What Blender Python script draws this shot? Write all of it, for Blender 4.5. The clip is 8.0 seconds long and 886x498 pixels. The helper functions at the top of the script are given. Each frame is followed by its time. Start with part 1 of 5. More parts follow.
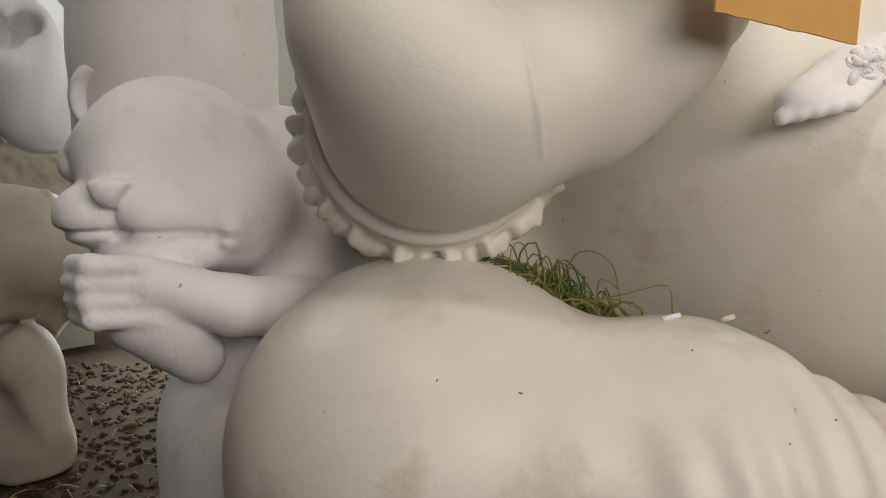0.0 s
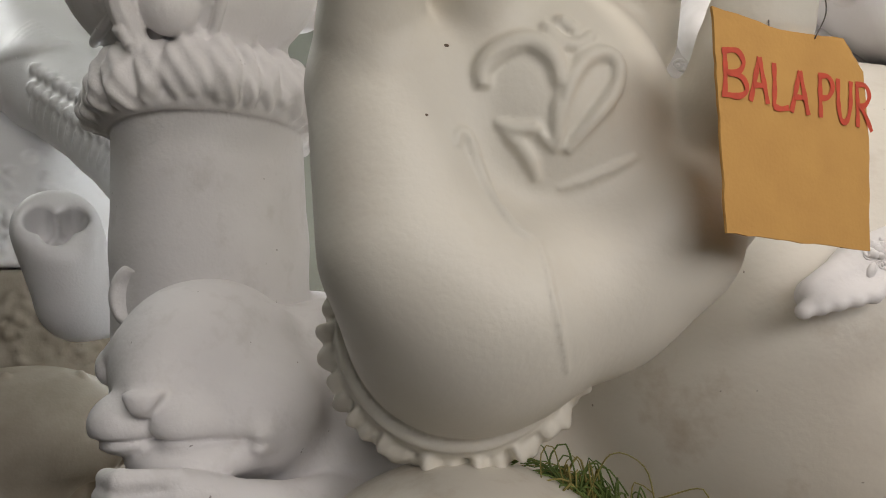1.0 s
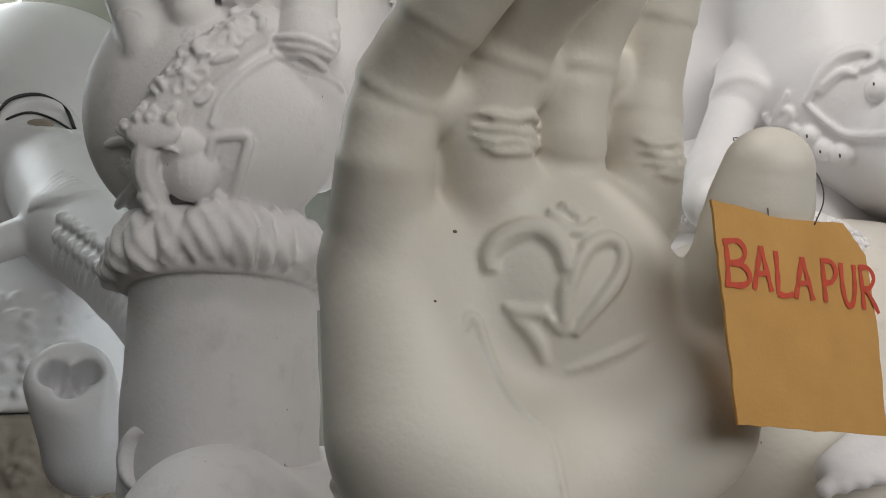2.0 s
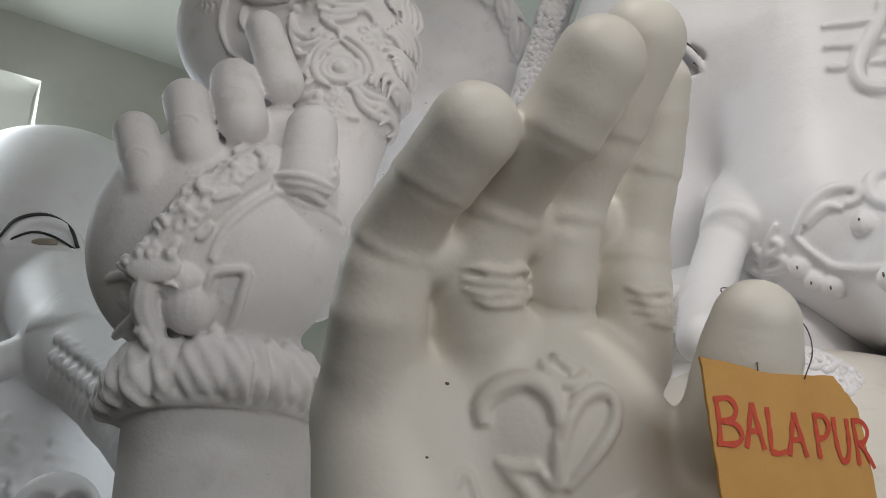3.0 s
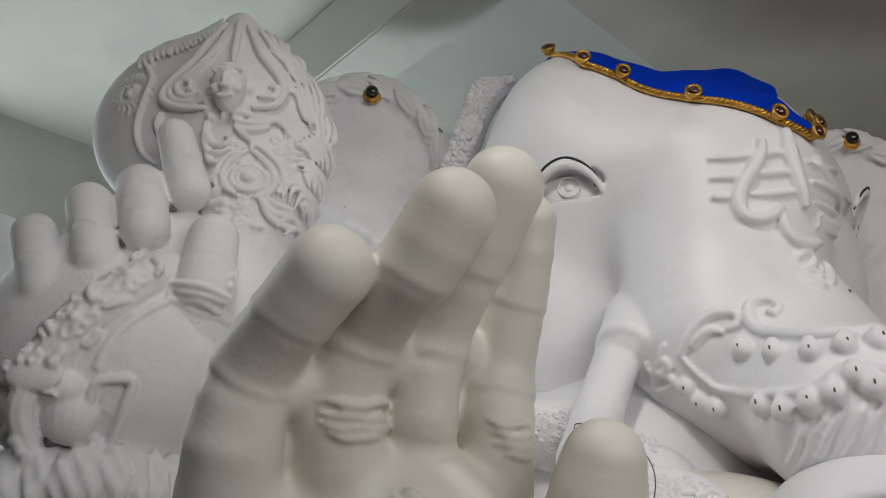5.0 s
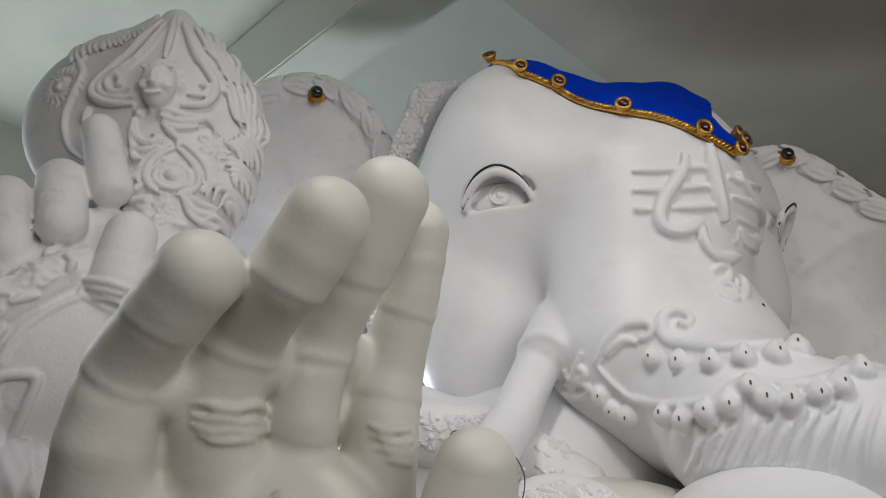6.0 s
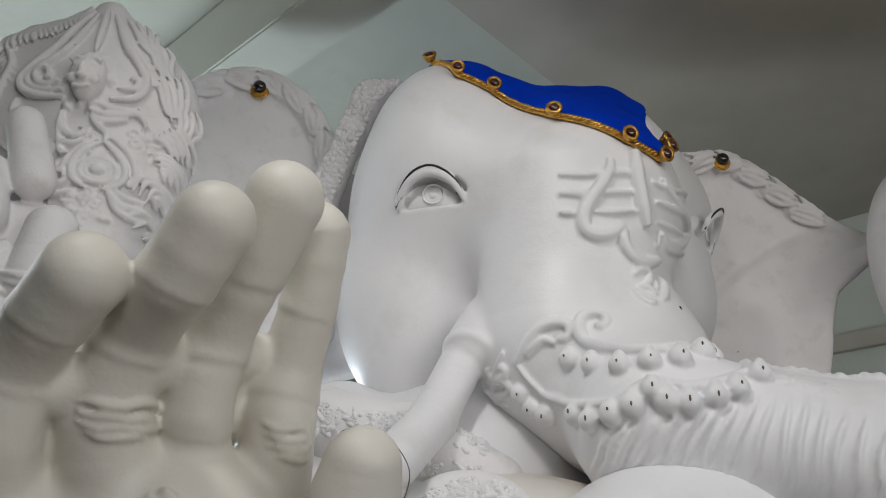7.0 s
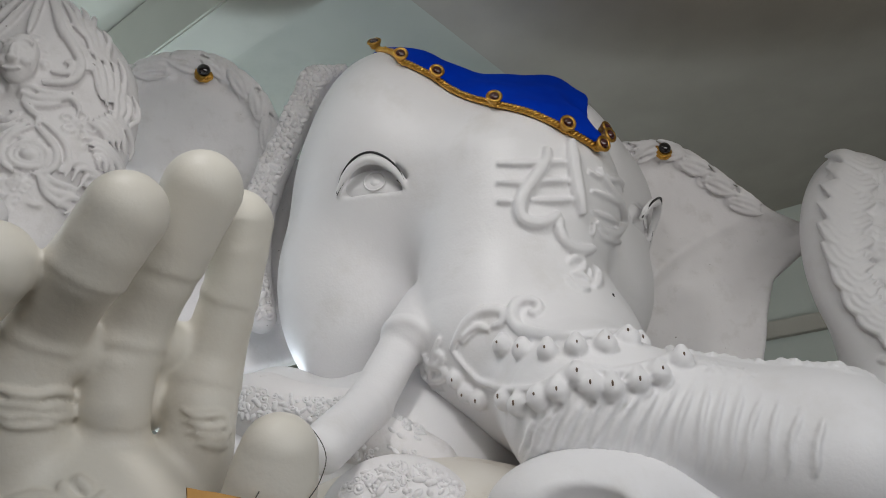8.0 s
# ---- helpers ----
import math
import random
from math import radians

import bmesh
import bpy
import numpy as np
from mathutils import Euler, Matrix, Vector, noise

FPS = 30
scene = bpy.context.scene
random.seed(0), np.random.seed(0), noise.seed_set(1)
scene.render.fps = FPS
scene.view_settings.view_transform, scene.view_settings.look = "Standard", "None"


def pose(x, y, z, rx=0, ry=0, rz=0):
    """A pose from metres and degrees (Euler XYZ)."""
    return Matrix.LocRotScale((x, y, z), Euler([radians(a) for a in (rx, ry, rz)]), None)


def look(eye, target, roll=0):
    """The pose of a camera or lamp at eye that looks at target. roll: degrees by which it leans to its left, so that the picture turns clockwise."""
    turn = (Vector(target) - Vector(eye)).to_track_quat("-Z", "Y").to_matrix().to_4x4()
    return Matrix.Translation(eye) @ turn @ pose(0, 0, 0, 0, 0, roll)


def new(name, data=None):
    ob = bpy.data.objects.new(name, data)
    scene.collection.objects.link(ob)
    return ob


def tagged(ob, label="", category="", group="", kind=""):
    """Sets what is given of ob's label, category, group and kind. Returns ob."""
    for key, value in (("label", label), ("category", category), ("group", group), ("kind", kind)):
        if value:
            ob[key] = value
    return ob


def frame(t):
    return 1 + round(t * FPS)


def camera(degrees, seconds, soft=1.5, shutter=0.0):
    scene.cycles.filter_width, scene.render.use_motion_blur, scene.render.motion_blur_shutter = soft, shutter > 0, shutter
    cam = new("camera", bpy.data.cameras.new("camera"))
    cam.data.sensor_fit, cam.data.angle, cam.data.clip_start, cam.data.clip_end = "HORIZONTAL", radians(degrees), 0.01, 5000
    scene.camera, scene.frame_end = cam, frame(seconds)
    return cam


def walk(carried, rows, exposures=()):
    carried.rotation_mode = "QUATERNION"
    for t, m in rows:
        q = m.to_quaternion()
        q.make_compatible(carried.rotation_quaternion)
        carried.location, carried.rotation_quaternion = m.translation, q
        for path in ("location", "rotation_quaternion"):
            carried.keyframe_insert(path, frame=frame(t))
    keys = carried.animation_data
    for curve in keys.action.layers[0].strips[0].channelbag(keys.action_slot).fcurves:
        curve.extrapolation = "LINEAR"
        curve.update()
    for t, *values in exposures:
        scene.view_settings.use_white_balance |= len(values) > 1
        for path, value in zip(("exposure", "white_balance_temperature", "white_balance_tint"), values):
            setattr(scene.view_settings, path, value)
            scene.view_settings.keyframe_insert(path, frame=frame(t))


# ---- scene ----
cam = camera(59.5, 8.0, soft=1.0)
METRES, EYE, TILT, LEAN, TURN = 1.0, 1.30, -8.0, 0.0, 0.0
ROWS = [
    (0.0, 0.0, 0.0, 0.0, 0.0, 0.0, -0.0),
    (0.5, 0.0018, -0.0199, 0.0613, 1.23, 5.71, 0.91),
    (1.0, 0.0056, -0.0392, 0.1207, 2.21, 10.46, 1.27),
    (1.5, 0.0149, -0.0556, 0.1775, 2.98, 14.96, 1.23),
    (2.0, 0.022, -0.0791, 0.2215, 3.34, 19.35, 1.0),
    (3.5, 0.0552, -0.1567, 0.3205, 3.09, 29.69, 1.04),
    (4.0, 0.0794, -0.1815, 0.3356, 2.0, 31.69, 1.04),
    (4.5, 0.1249, -0.2071, 0.3472, 0.38, 32.76, 0.87),
    (5.0, 0.2034, -0.2192, 0.3499, -1.02, 32.96, 1.01),
    (6.5, 0.4724, -0.2838, 0.3492, -4.52, 32.72, 0.43),
    (7.0, 0.5433, -0.3175, 0.3462, -5.73, 32.29, 0.77),
    (7.5, 0.5921, -0.3463, 0.341, -7.07, 31.45, 1.34),
    (8.0, 0.6383, -0.3601, 0.3384, -8.08, 31.07, 1.88),
]
EXPOSURES = [(0.0, 0.33, 7450, 14), (1.0, 0.13, 7200, 13), (2.0, -0.14, 6800, 11), (3.5, -0.30, 6600, 11), (5.0, -0.32, 6550, 11), (8.0, -0.34, 6470, 10)]
walk(cam, [(t, pose(0, 0, EYE, TILT, LEAN, TURN) @ pose(METRES * x, METRES * y, METRES * z, 90 + pitch, roll, yaw)) for t, x, y, z, yaw, pitch, roll in ROWS], EXPOSURES)

# ---- light and sky ----
world = bpy.data.worlds.new("world")
scene.world = world
world.use_nodes = True
wn = world.node_tree
sky = wn.nodes.new("ShaderNodeTexSky")
sky.sky_type, sky.sun_disc = "NISHITA", False
sky.sun_elevation, sky.sun_rotation = radians(50), radians(200)
wn.links.new(sky.outputs[0], wn.nodes["Background"].inputs[0])
wn.nodes["Background"].inputs[1].default_value = 0.10


def window_light(name, eye, target, sx, sy, watts, colour, spread=180):
    data = bpy.data.lights.new(name, "AREA")
    data.shape, data.size, data.size_y, data.energy, data.color = "RECTANGLE", sx, sy, watts, colour
    data.spread = radians(spread)
    ob = new(name, data)
    ob.matrix_world = look(eye, target)
    return ob


ADDED_WELL = (-0.10, 0.00)          # the middle of an unseen roof opening, added for the key light
window_light("added_key_light", (*ADDED_WELL, 4.90), (1.1, 2.0, 2.4), 0.4, 0.4, 11, (1.0, 0.985, 0.97), 80)
# broad front lamp, added out of view; its place is set by the brightness wanted
window_light("added_front_light", (2.62, -2.20, 2.9), (1.0, 2.3, 2.3), 5.2, 1.7, 112, (1.0, 0.985, 0.97))
# cool lamp added in an unseen doorway, for bluish light from behind left
window_light("added_back_left_light", (-1.75, 5.20, 1.5), (0.3, 2.2, 1.9), 1.2, 2.0, 175, (0.80, 0.92, 1.0))
window_light("window_light", (-3.23, 3.82, 3.9), (0.2, 2.6, 3.0), 1.2, 1.0, 42, (0.86, 0.94, 1.0))


# ---- materials ----
def material(name, colour, rough=0.6, metal=0.0, second=None, scale=6.0, mix=0.5, grain=0.0, grain_scale=120.0,
             stain=None, stain_scale=2.0, stain_amount=0.0, sheen=0.0, coat=0.0, pits=None, uneven=0.0):
    """A surface whose colour wanders between two tones, with a fine relief and, where wanted, stains."""
    m = bpy.data.materials.new(name)
    m.use_nodes = True
    nt = m.node_tree
    b = nt.nodes["Principled BSDF"]
    b.inputs["Roughness"].default_value, b.inputs["Metallic"].default_value = rough, metal
    b.inputs["Specular IOR Level"].default_value = 0.05 if rough >= 0.9 else 0.5
    b.inputs["Sheen Weight"].default_value, b.inputs["Coat Weight"].default_value = sheen, coat
    co = nt.nodes.new("ShaderNodeTexCoord")
    n1 = nt.nodes.new("ShaderNodeTexNoise")
    n1.inputs["Scale"].default_value, n1.inputs["Detail"].default_value = scale, 6
    nt.links.new(co.outputs["Object"], n1.inputs["Vector"])
    ramp = nt.nodes.new("ShaderNodeValToRGB")
    ramp.color_ramp.elements[0].position, ramp.color_ramp.elements[1].position = 0.5 - mix / 2, 0.5 + mix / 2
    ramp.color_ramp.elements[0].color = (*(second or [c * 0.85 for c in colour]), 1)
    ramp.color_ramp.elements[1].color = (*colour, 1)
    nt.links.new(n1.outputs["Fac"], ramp.inputs["Fac"])
    out = ramp.outputs["Color"]
    if stain:
        n3 = nt.nodes.new("ShaderNodeTexNoise")
        n3.inputs["Scale"].default_value, n3.inputs["Detail"].default_value = stain_scale, 8
        n3.inputs["Roughness"].default_value = 0.65
        nt.links.new(co.outputs["Object"], n3.inputs["Vector"])
        r3 = nt.nodes.new("ShaderNodeValToRGB")
        r3.color_ramp.elements[0].position, r3.color_ramp.elements[1].position = 0.54, 0.72
        r3.color_ramp.elements[0].color, r3.color_ramp.elements[1].color = (0, 0, 0, 1), (stain_amount,) * 3 + (1,)
        nt.links.new(n3.outputs["Fac"], r3.inputs["Fac"])
        mx = nt.nodes.new("ShaderNodeMixRGB")
        nt.links.new(r3.outputs["Color"], mx.inputs[0])
        nt.links.new(out, mx.inputs[1])
        mx.inputs[2].default_value = (*stain, 1)
        out = mx.outputs[0]
    if pits:                                        # pinholes left by air bubbles
        n4 = nt.nodes.new("ShaderNodeTexNoise")
        n4.inputs["Scale"].default_value, n4.inputs["Detail"].default_value = pits, 2
        nt.links.new(co.outputs["Object"], n4.inputs["Vector"])
        r4 = nt.nodes.new("ShaderNodeValToRGB")
        r4.color_ramp.elements[0].position, r4.color_ramp.elements[1].position = 0.755, 0.785
        r4.color_ramp.elements[0].color, r4.color_ramp.elements[1].color = (0, 0, 0, 1), (0.75, 0.75, 0.75, 1)
        nt.links.new(n4.outputs["Fac"], r4.inputs["Fac"])
        mp = nt.nodes.new("ShaderNodeMixRGB")
        nt.links.new(r4.outputs["Color"], mp.inputs[0])
        nt.links.new(out, mp.inputs[1])
        mp.inputs[2].default_value = (0.16, 0.13, 0.11, 1)
        out = mp.outputs[0]
    nt.links.new(out, b.inputs["Base Color"])
    if grain:
        n2 = nt.nodes.new("ShaderNodeTexNoise")
        n2.inputs["Scale"].default_value, n2.inputs["Detail"].default_value = grain_scale, 5
        nt.links.new(co.outputs["Object"], n2.inputs["Vector"])
        bump = nt.nodes.new("ShaderNodeBump")
        bump.inputs["Strength"].default_value, bump.inputs["Distance"].default_value = grain, 0.004
        nt.links.new(n2.outputs["Fac"], bump.inputs["Height"])
        if uneven:                                  # the slight waviness of hand-smoothed plaster
            n5 = nt.nodes.new("ShaderNodeTexNoise")
            n5.inputs["Scale"].default_value, n5.inputs["Detail"].default_value = 11, 3
            nt.links.new(co.outputs["Object"], n5.inputs["Vector"])
            swell = nt.nodes.new("ShaderNodeBump")
            swell.inputs["Strength"].default_value, swell.inputs["Distance"].default_value = uneven, 0.02
            nt.links.new(n5.outputs["Fac"], swell.inputs["Height"])
            nt.links.new(swell.outputs["Normal"], bump.inputs["Normal"])
        nt.links.new(bump.outputs["Normal"], b.inputs["Normal"])
    return m


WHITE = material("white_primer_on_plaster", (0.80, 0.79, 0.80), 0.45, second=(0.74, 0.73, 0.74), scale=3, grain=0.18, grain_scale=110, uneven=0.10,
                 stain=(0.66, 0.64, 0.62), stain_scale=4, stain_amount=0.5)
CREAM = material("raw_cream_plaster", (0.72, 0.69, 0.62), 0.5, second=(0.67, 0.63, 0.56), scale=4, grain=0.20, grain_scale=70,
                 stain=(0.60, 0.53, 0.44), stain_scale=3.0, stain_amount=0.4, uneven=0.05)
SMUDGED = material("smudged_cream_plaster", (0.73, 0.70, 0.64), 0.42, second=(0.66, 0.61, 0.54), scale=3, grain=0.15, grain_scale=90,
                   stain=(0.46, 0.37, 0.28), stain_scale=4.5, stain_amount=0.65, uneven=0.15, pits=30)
PLASTER = material("matt_plaster", (0.80, 0.78, 0.785), 0.7, second=(0.72, 0.70, 0.705), scale=5, grain=0.32, grain_scale=90,
                   stain=(0.45, 0.42, 0.38), stain_scale=9, stain_amount=0.3, pits=42, uneven=0.12)
DULL_BROWN = material("dull_brown_plaster", (0.38, 0.33, 0.27), 0.75, second=(0.26, 0.22, 0.175), scale=7, grain=0.3, grain_scale=80,
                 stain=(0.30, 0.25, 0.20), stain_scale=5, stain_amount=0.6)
BLACK = material("black_paint", (0.012, 0.012, 0.014), 0.4, second=(0.02, 0.02, 0.02))
PAINT = material("pale_green_distemper", (0.45, 0.46, 0.405), 0.8, second=(0.39, 0.40, 0.35), scale=1.5, grain=0.2, grain_scale=30,
                 stain=(0.34, 0.35, 0.31), stain_scale=1.6, stain_amount=0.45)
CONCRETE = material("dull_grey_concrete", (0.40, 0.365, 0.31), 0.85, second=(0.34, 0.31, 0.26), scale=2.5, grain=0.3, grain_scale=40)
EARTH = material("trampled_earth_floor", (0.055, 0.040, 0.029), 0.9, second=(0.032, 0.024, 0.017), scale=9, grain=0.9, grain_scale=25)
CARD = material("brown_cardboard", (0.62, 0.34, 0.10), 0.8, second=(0.55, 0.29, 0.085), scale=12, grain=0.15, grain_scale=150)
MARKER = material("red_marker", (0.65, 0.08, 0.035), 0.6, second=(0.50, 0.06, 0.03), scale=60)
BLUE = material("blue_satin", (0.0, 0.040, 0.48), 0.9, second=(0.0, 0.025, 0.36), scale=5, grain=0.2, grain_scale=300, sheen=0.0)
GOLD = material("gold_braid", (0.75, 0.45, 0.10), 0.3, metal=1.0, second=(0.45, 0.22, 0.04), scale=40, grain=0.6, grain_scale=160)
JET = material("black_glass", (0.010, 0.006, 0.006), 0.12, second=(0.006, 0.004, 0.004), coat=1.0)
GARNET = material("dark_garnet_glass", (0.06, 0.008, 0.008), 0.08, second=(0.03, 0.004, 0.004), coat=1.0)
WIRE = material("dark_wire", (0.06, 0.05, 0.045), 0.5)
GRASS = material("fading_grass", (0.12, 0.17, 0.035), 0.7, second=(0.05, 0.09, 0.015), scale=14)
# for real flecks, and for shade in small holes put in as colour
DIRT_AND_SHADE = material("brown_dirt_and_shade", (0.16, 0.11, 0.08), 0.8)
GLOW = bpy.data.materials.new("overcast_sky")
GLOW.use_nodes = True
GLOW.node_tree.nodes["Principled BSDF"].inputs["Emission Color"].default_value = (0.92, 0.97, 1.0, 1)
GLOW.node_tree.nodes["Principled BSDF"].inputs["Emission Strength"].default_value = 2.5
STRAW = material("dry_grass", (0.30, 0.24, 0.07), 0.7, second=(0.17, 0.16, 0.04), scale=14)
RUBBLE = material("earth_clods", (0.10, 0.074, 0.054), 0.95, second=(0.06, 0.045, 0.033), scale=6, grain=0.8, grain_scale=50)
WOOD = material("plain_plinth_wood", (0.22, 0.15, 0.09), 0.7, second=(0.15, 0.10, 0.06), scale=8, grain=0.3)


# ---- modelling tools ----
# solids begin
def vec(a):
    return np.asarray(a, dtype=np.float32)


def ell(p, c, r, turn=None):
    """Distance to an ellipsoid; turn: rows of its axes."""
    q = [p[i] - c[i] for i in range(3)]
    if turn is not None:
        q = [turn[k][0] * q[0] + turn[k][1] * q[1] + turn[k][2] * q[2] for k in range(3)]
    k0 = np.sqrt(sum((q[i] / r[i]) ** 2 for i in range(3)))
    k1 = np.sqrt(sum((q[i] / (r[i] * r[i])) ** 2 for i in range(3))) + 1e-6
    return k0 * (k0 - 1) / k1


def cone(p, a, b, ra, rb):
    """Distance to a rounded limb from a to b."""
    d = [b[i] - a[i] for i in range(3)]
    l2 = sum(x * x for x in d)
    h = np.clip(sum((p[i] - a[i]) * d[i] for i in range(3)) / l2, 0, 1)
    return np.sqrt(sum((p[i] - a[i] - h * d[i]) ** 2 for i in range(3))) - (ra + (rb - ra) * h)


def smin(a, b, k):
    h = np.clip(0.5 + 0.5 * (b - a) / k, 0, 1)
    return b + (a - b) * h - k * h * (1 - h)


def smax(a, b, k):
    return -smin(-a, -b, k)


def limb(p, pts, k=0.02):
    """A chain of rounded limbs through rows of x, y, z, radius."""
    d = None
    for a, b in zip(pts, pts[1:]):
        e = cone(p, a[:3], b[:3], a[3], b[3])
        d = e if d is None else smin(d, e, k)
    return d


def ring(p, c, axis, R, r):
    axis = vec(axis) / np.linalg.norm(axis)
    q = [p[i] - c[i] for i in range(3)]
    h = sum(q[i] * axis[i] for i in range(3))
    m = np.sqrt(np.maximum(sum(x * x for x in q) - h * h, 0))
    return np.sqrt((m - R) ** 2 + h * h) - r


def around(p, c, axis, side):
    """Angle round an axis, height along it and distance from it."""
    axis = vec(axis) / np.linalg.norm(axis)
    u = np.cross(axis, vec(side))
    u = u / np.linalg.norm(u)
    v = np.cross(axis, u)
    q = [p[i] - c[i] for i in range(3)]
    a, b, h = (sum(q[i] * w[i] for i in range(3)) for w in (u, v, axis))
    return np.arctan2(b, a), h, np.sqrt(a * a + b * b)


def crease(p, c, axis, reach, width, depth):
    """A shallow groove round a joint, to be added to a distance."""
    axis = vec(axis) / np.linalg.norm(axis)
    q = [p[i] - c[i] for i in range(3)]
    h = sum(q[i] * axis[i] for i in range(3))
    m = sum(x * x for x in q)
    return depth * np.exp(-(h / width) ** 2) * np.clip((reach * reach - m) / (reach * reach), 0, 1)


MID = (1.445, 2.57)          # a point on the head's middle plane
FORE = (0.287, -0.958)       # the way the face looks


def facing(p):
    """Head's own axes: across, back and up."""
    x, y = p[0] - MID[0], p[1] - MID[1]
    return [-FORE[1] * x + FORE[0] * y, -FORE[0] * x - FORE[1] * y, p[2]]


# creases of the raised fingers: place, direction of the finger, its radius
JOINTS1 = [((-0.039, 1.129, 2.141), (-0.52, 0.44, -0.73), 0.068), ((-0.110, 1.185, 2.045), (-0.43, 0.48, -0.76), 0.075)]
JOINTS2 = [((0.179, 1.100, 2.209), (-0.49, 0.45, -0.75), 0.070), ((0.078, 1.265, 2.128), (-0.36, 0.38, -0.85), 0.075)]
JOINTS3 = [((0.288, 1.260, 2.296), (-0.35, 0.50, -0.79), 0.070), ((0.215, 1.357, 2.143), (-0.13, 0.23, -0.96), 0.072), ((0.198, 1.396, 2.014), (-0.20, 0.58, -0.79), 0.066)]
JOINTS4 = [((0.401, 1.414, 2.275), (-0.27, 0.40, -0.88), 0.062), ((0.361, 1.475, 2.091), (-0.13, 0.08, -0.99), 0.075)]
# eyes on the head's own axes: middle of the corners, and the ways towards the temple, outwards and up
EYES = [((-0.642, 0.168, 3.155), ((-0.827, 0.562, 0), (-0.562, -0.827, 0), (0, 0, 1))),
        ((0.605, 0.005, 3.145), ((0.720, 0.694, 0), (0.694, -0.720, 0), (0, 0, 1)))]


def bend(pts, n=2):
    """A smooth chain through rows of x, y, z, radius."""
    pts = np.asarray(pts, np.float64)
    ext = np.concatenate([[2 * pts[0] - pts[1]], pts, [2 * pts[-1] - pts[-2]]])
    out = []
    for i in range(1, len(ext) - 2):
        p0, p1, p2, p3 = ext[i - 1:i + 3]
        for t in np.arange(n) / n:
            out.append(0.5 * (2 * p1 + (p2 - p0) * t + (2 * p0 - 5 * p1 + 4 * p2 - p3) * t ** 2 + (3 * p1 - p0 - 3 * p2 + p3) * t ** 3))
    return [tuple(float(v) for v in r) for r in out] + [tuple(float(v) for v in pts[-1])]


def finger(p, pts, joints):
    """A smooth finger whose pads overhang the creases at its joints."""
    d = limb(p, pts, 0.004)
    for c, axis, r in joints:
        axis = vec(axis) / np.linalg.norm(axis)
        q = [p[i] - c[i] for i in range(3)]
        h = sum(q[i] * axis[i] for i in range(3))
        near = np.clip(1.5 - sum(x * x for x in q) / (r * 1.5) ** 2, 0, 1)
        pad = 0.5 * (1 - np.tanh(h / 0.0035)) * np.exp(np.minimum(h, 0) / 0.045)
        d = d - (0.0050 * pad - 0.0012 * np.exp(-((h - 0.003) / 0.005) ** 2)) * near
    return d


FINGERS = [
    (bend([(0.041, 1.050, 2.207, 0.078), (-0.032, 1.123, 2.147, 0.072), (-0.107, 1.211, 2.082, 0.077), (-0.142, 1.259, 1.953, 0.088), (-0.171, 1.379, 1.793, 0.105)]), JOINTS1),
    (bend([(0.254, 1.042, 2.315, 0.078), (0.186, 1.104, 2.228, 0.075), (0.096, 1.234, 2.172, 0.078), (0.032, 1.318, 2.015, 0.087), (0.066, 1.399, 1.851, 0.095)]), JOINTS2),
    (bend([(0.360, 1.175, 2.437, 0.083), (0.274, 1.276, 2.273, 0.073), (0.222, 1.342, 2.191, 0.077), (0.198, 1.380, 2.035, 0.070), (0.196, 1.481, 1.899, 0.075)]), JOINTS3),
    (bend([(0.411, 1.353, 2.440, 0.085), (0.414, 1.389, 2.321, 0.062), (0.368, 1.473, 2.154, 0.075), (0.356, 1.475, 2.047, 0.081), (0.352, 1.527, 1.898, 0.080)]), JOINTS4)]


THUMB = bend([(0.543, 1.328, 1.929, 0.080), (0.525, 1.381, 1.829, 0.098), (0.480, 1.546, 1.561, 0.112)], 3)


def raised_hand(p):
    f = None
    for rows, joints in FINGERS:
        e = finger(p, rows, joints)
        f = e if f is None else smin(f, e, 0.008)
    web = limb(p, [(-0.07, 1.36, 1.98, 0.07), (0.05, 1.41, 2.03, 0.07), (0.21, 1.48, 2.08, 0.065), (0.35, 1.55, 2.04, 0.06)], 0.04)
    web = smin(web, limb(p, [(-0.05, 1.25, 2.05, 0.055), (0.10, 1.30, 2.12, 0.060), (0.23, 1.40, 2.17, 0.060), (0.37, 1.49, 2.18, 0.055)], 0.04), 0.05)
    f = smin(f, web, 0.012)
    palm = cone(p, (-0.106, 1.344, 1.486), (-0.135, 1.391, 1.779), 0.158, 0.150)
    palm = smin(palm, ell(p, (0.032, 1.409, 1.365), (0.230, 0.221, 0.202)), 0.10)
    palm = smin(palm, cone(p, (0.222, 1.486, 1.424), (0.280, 1.571, 1.733), 0.193, 0.124), 0.06)
    palm = smin(palm, cone(p, (0.192, 1.557, 1.406), (0.367, 1.467, 1.502), 0.170, 0.158), 0.07)
    palm = smin(palm, ell(p, (0.127, 1.485, 1.766), (0.270, 0.205, 0.243)), 0.08)
    thumb = limb(p, THUMB, 0.004)
    palm = smin(palm, thumb, 0.05)
    arm = limb(p, [(-0.02, 1.50, 1.345, 0.212), (-0.03, 1.72, 1.32, 0.220), (-0.10, 2.45, 1.10, 0.25)], 0.06)
    palm = smin(palm, arm, 0.08)
    return smin(f, palm, 0.03)


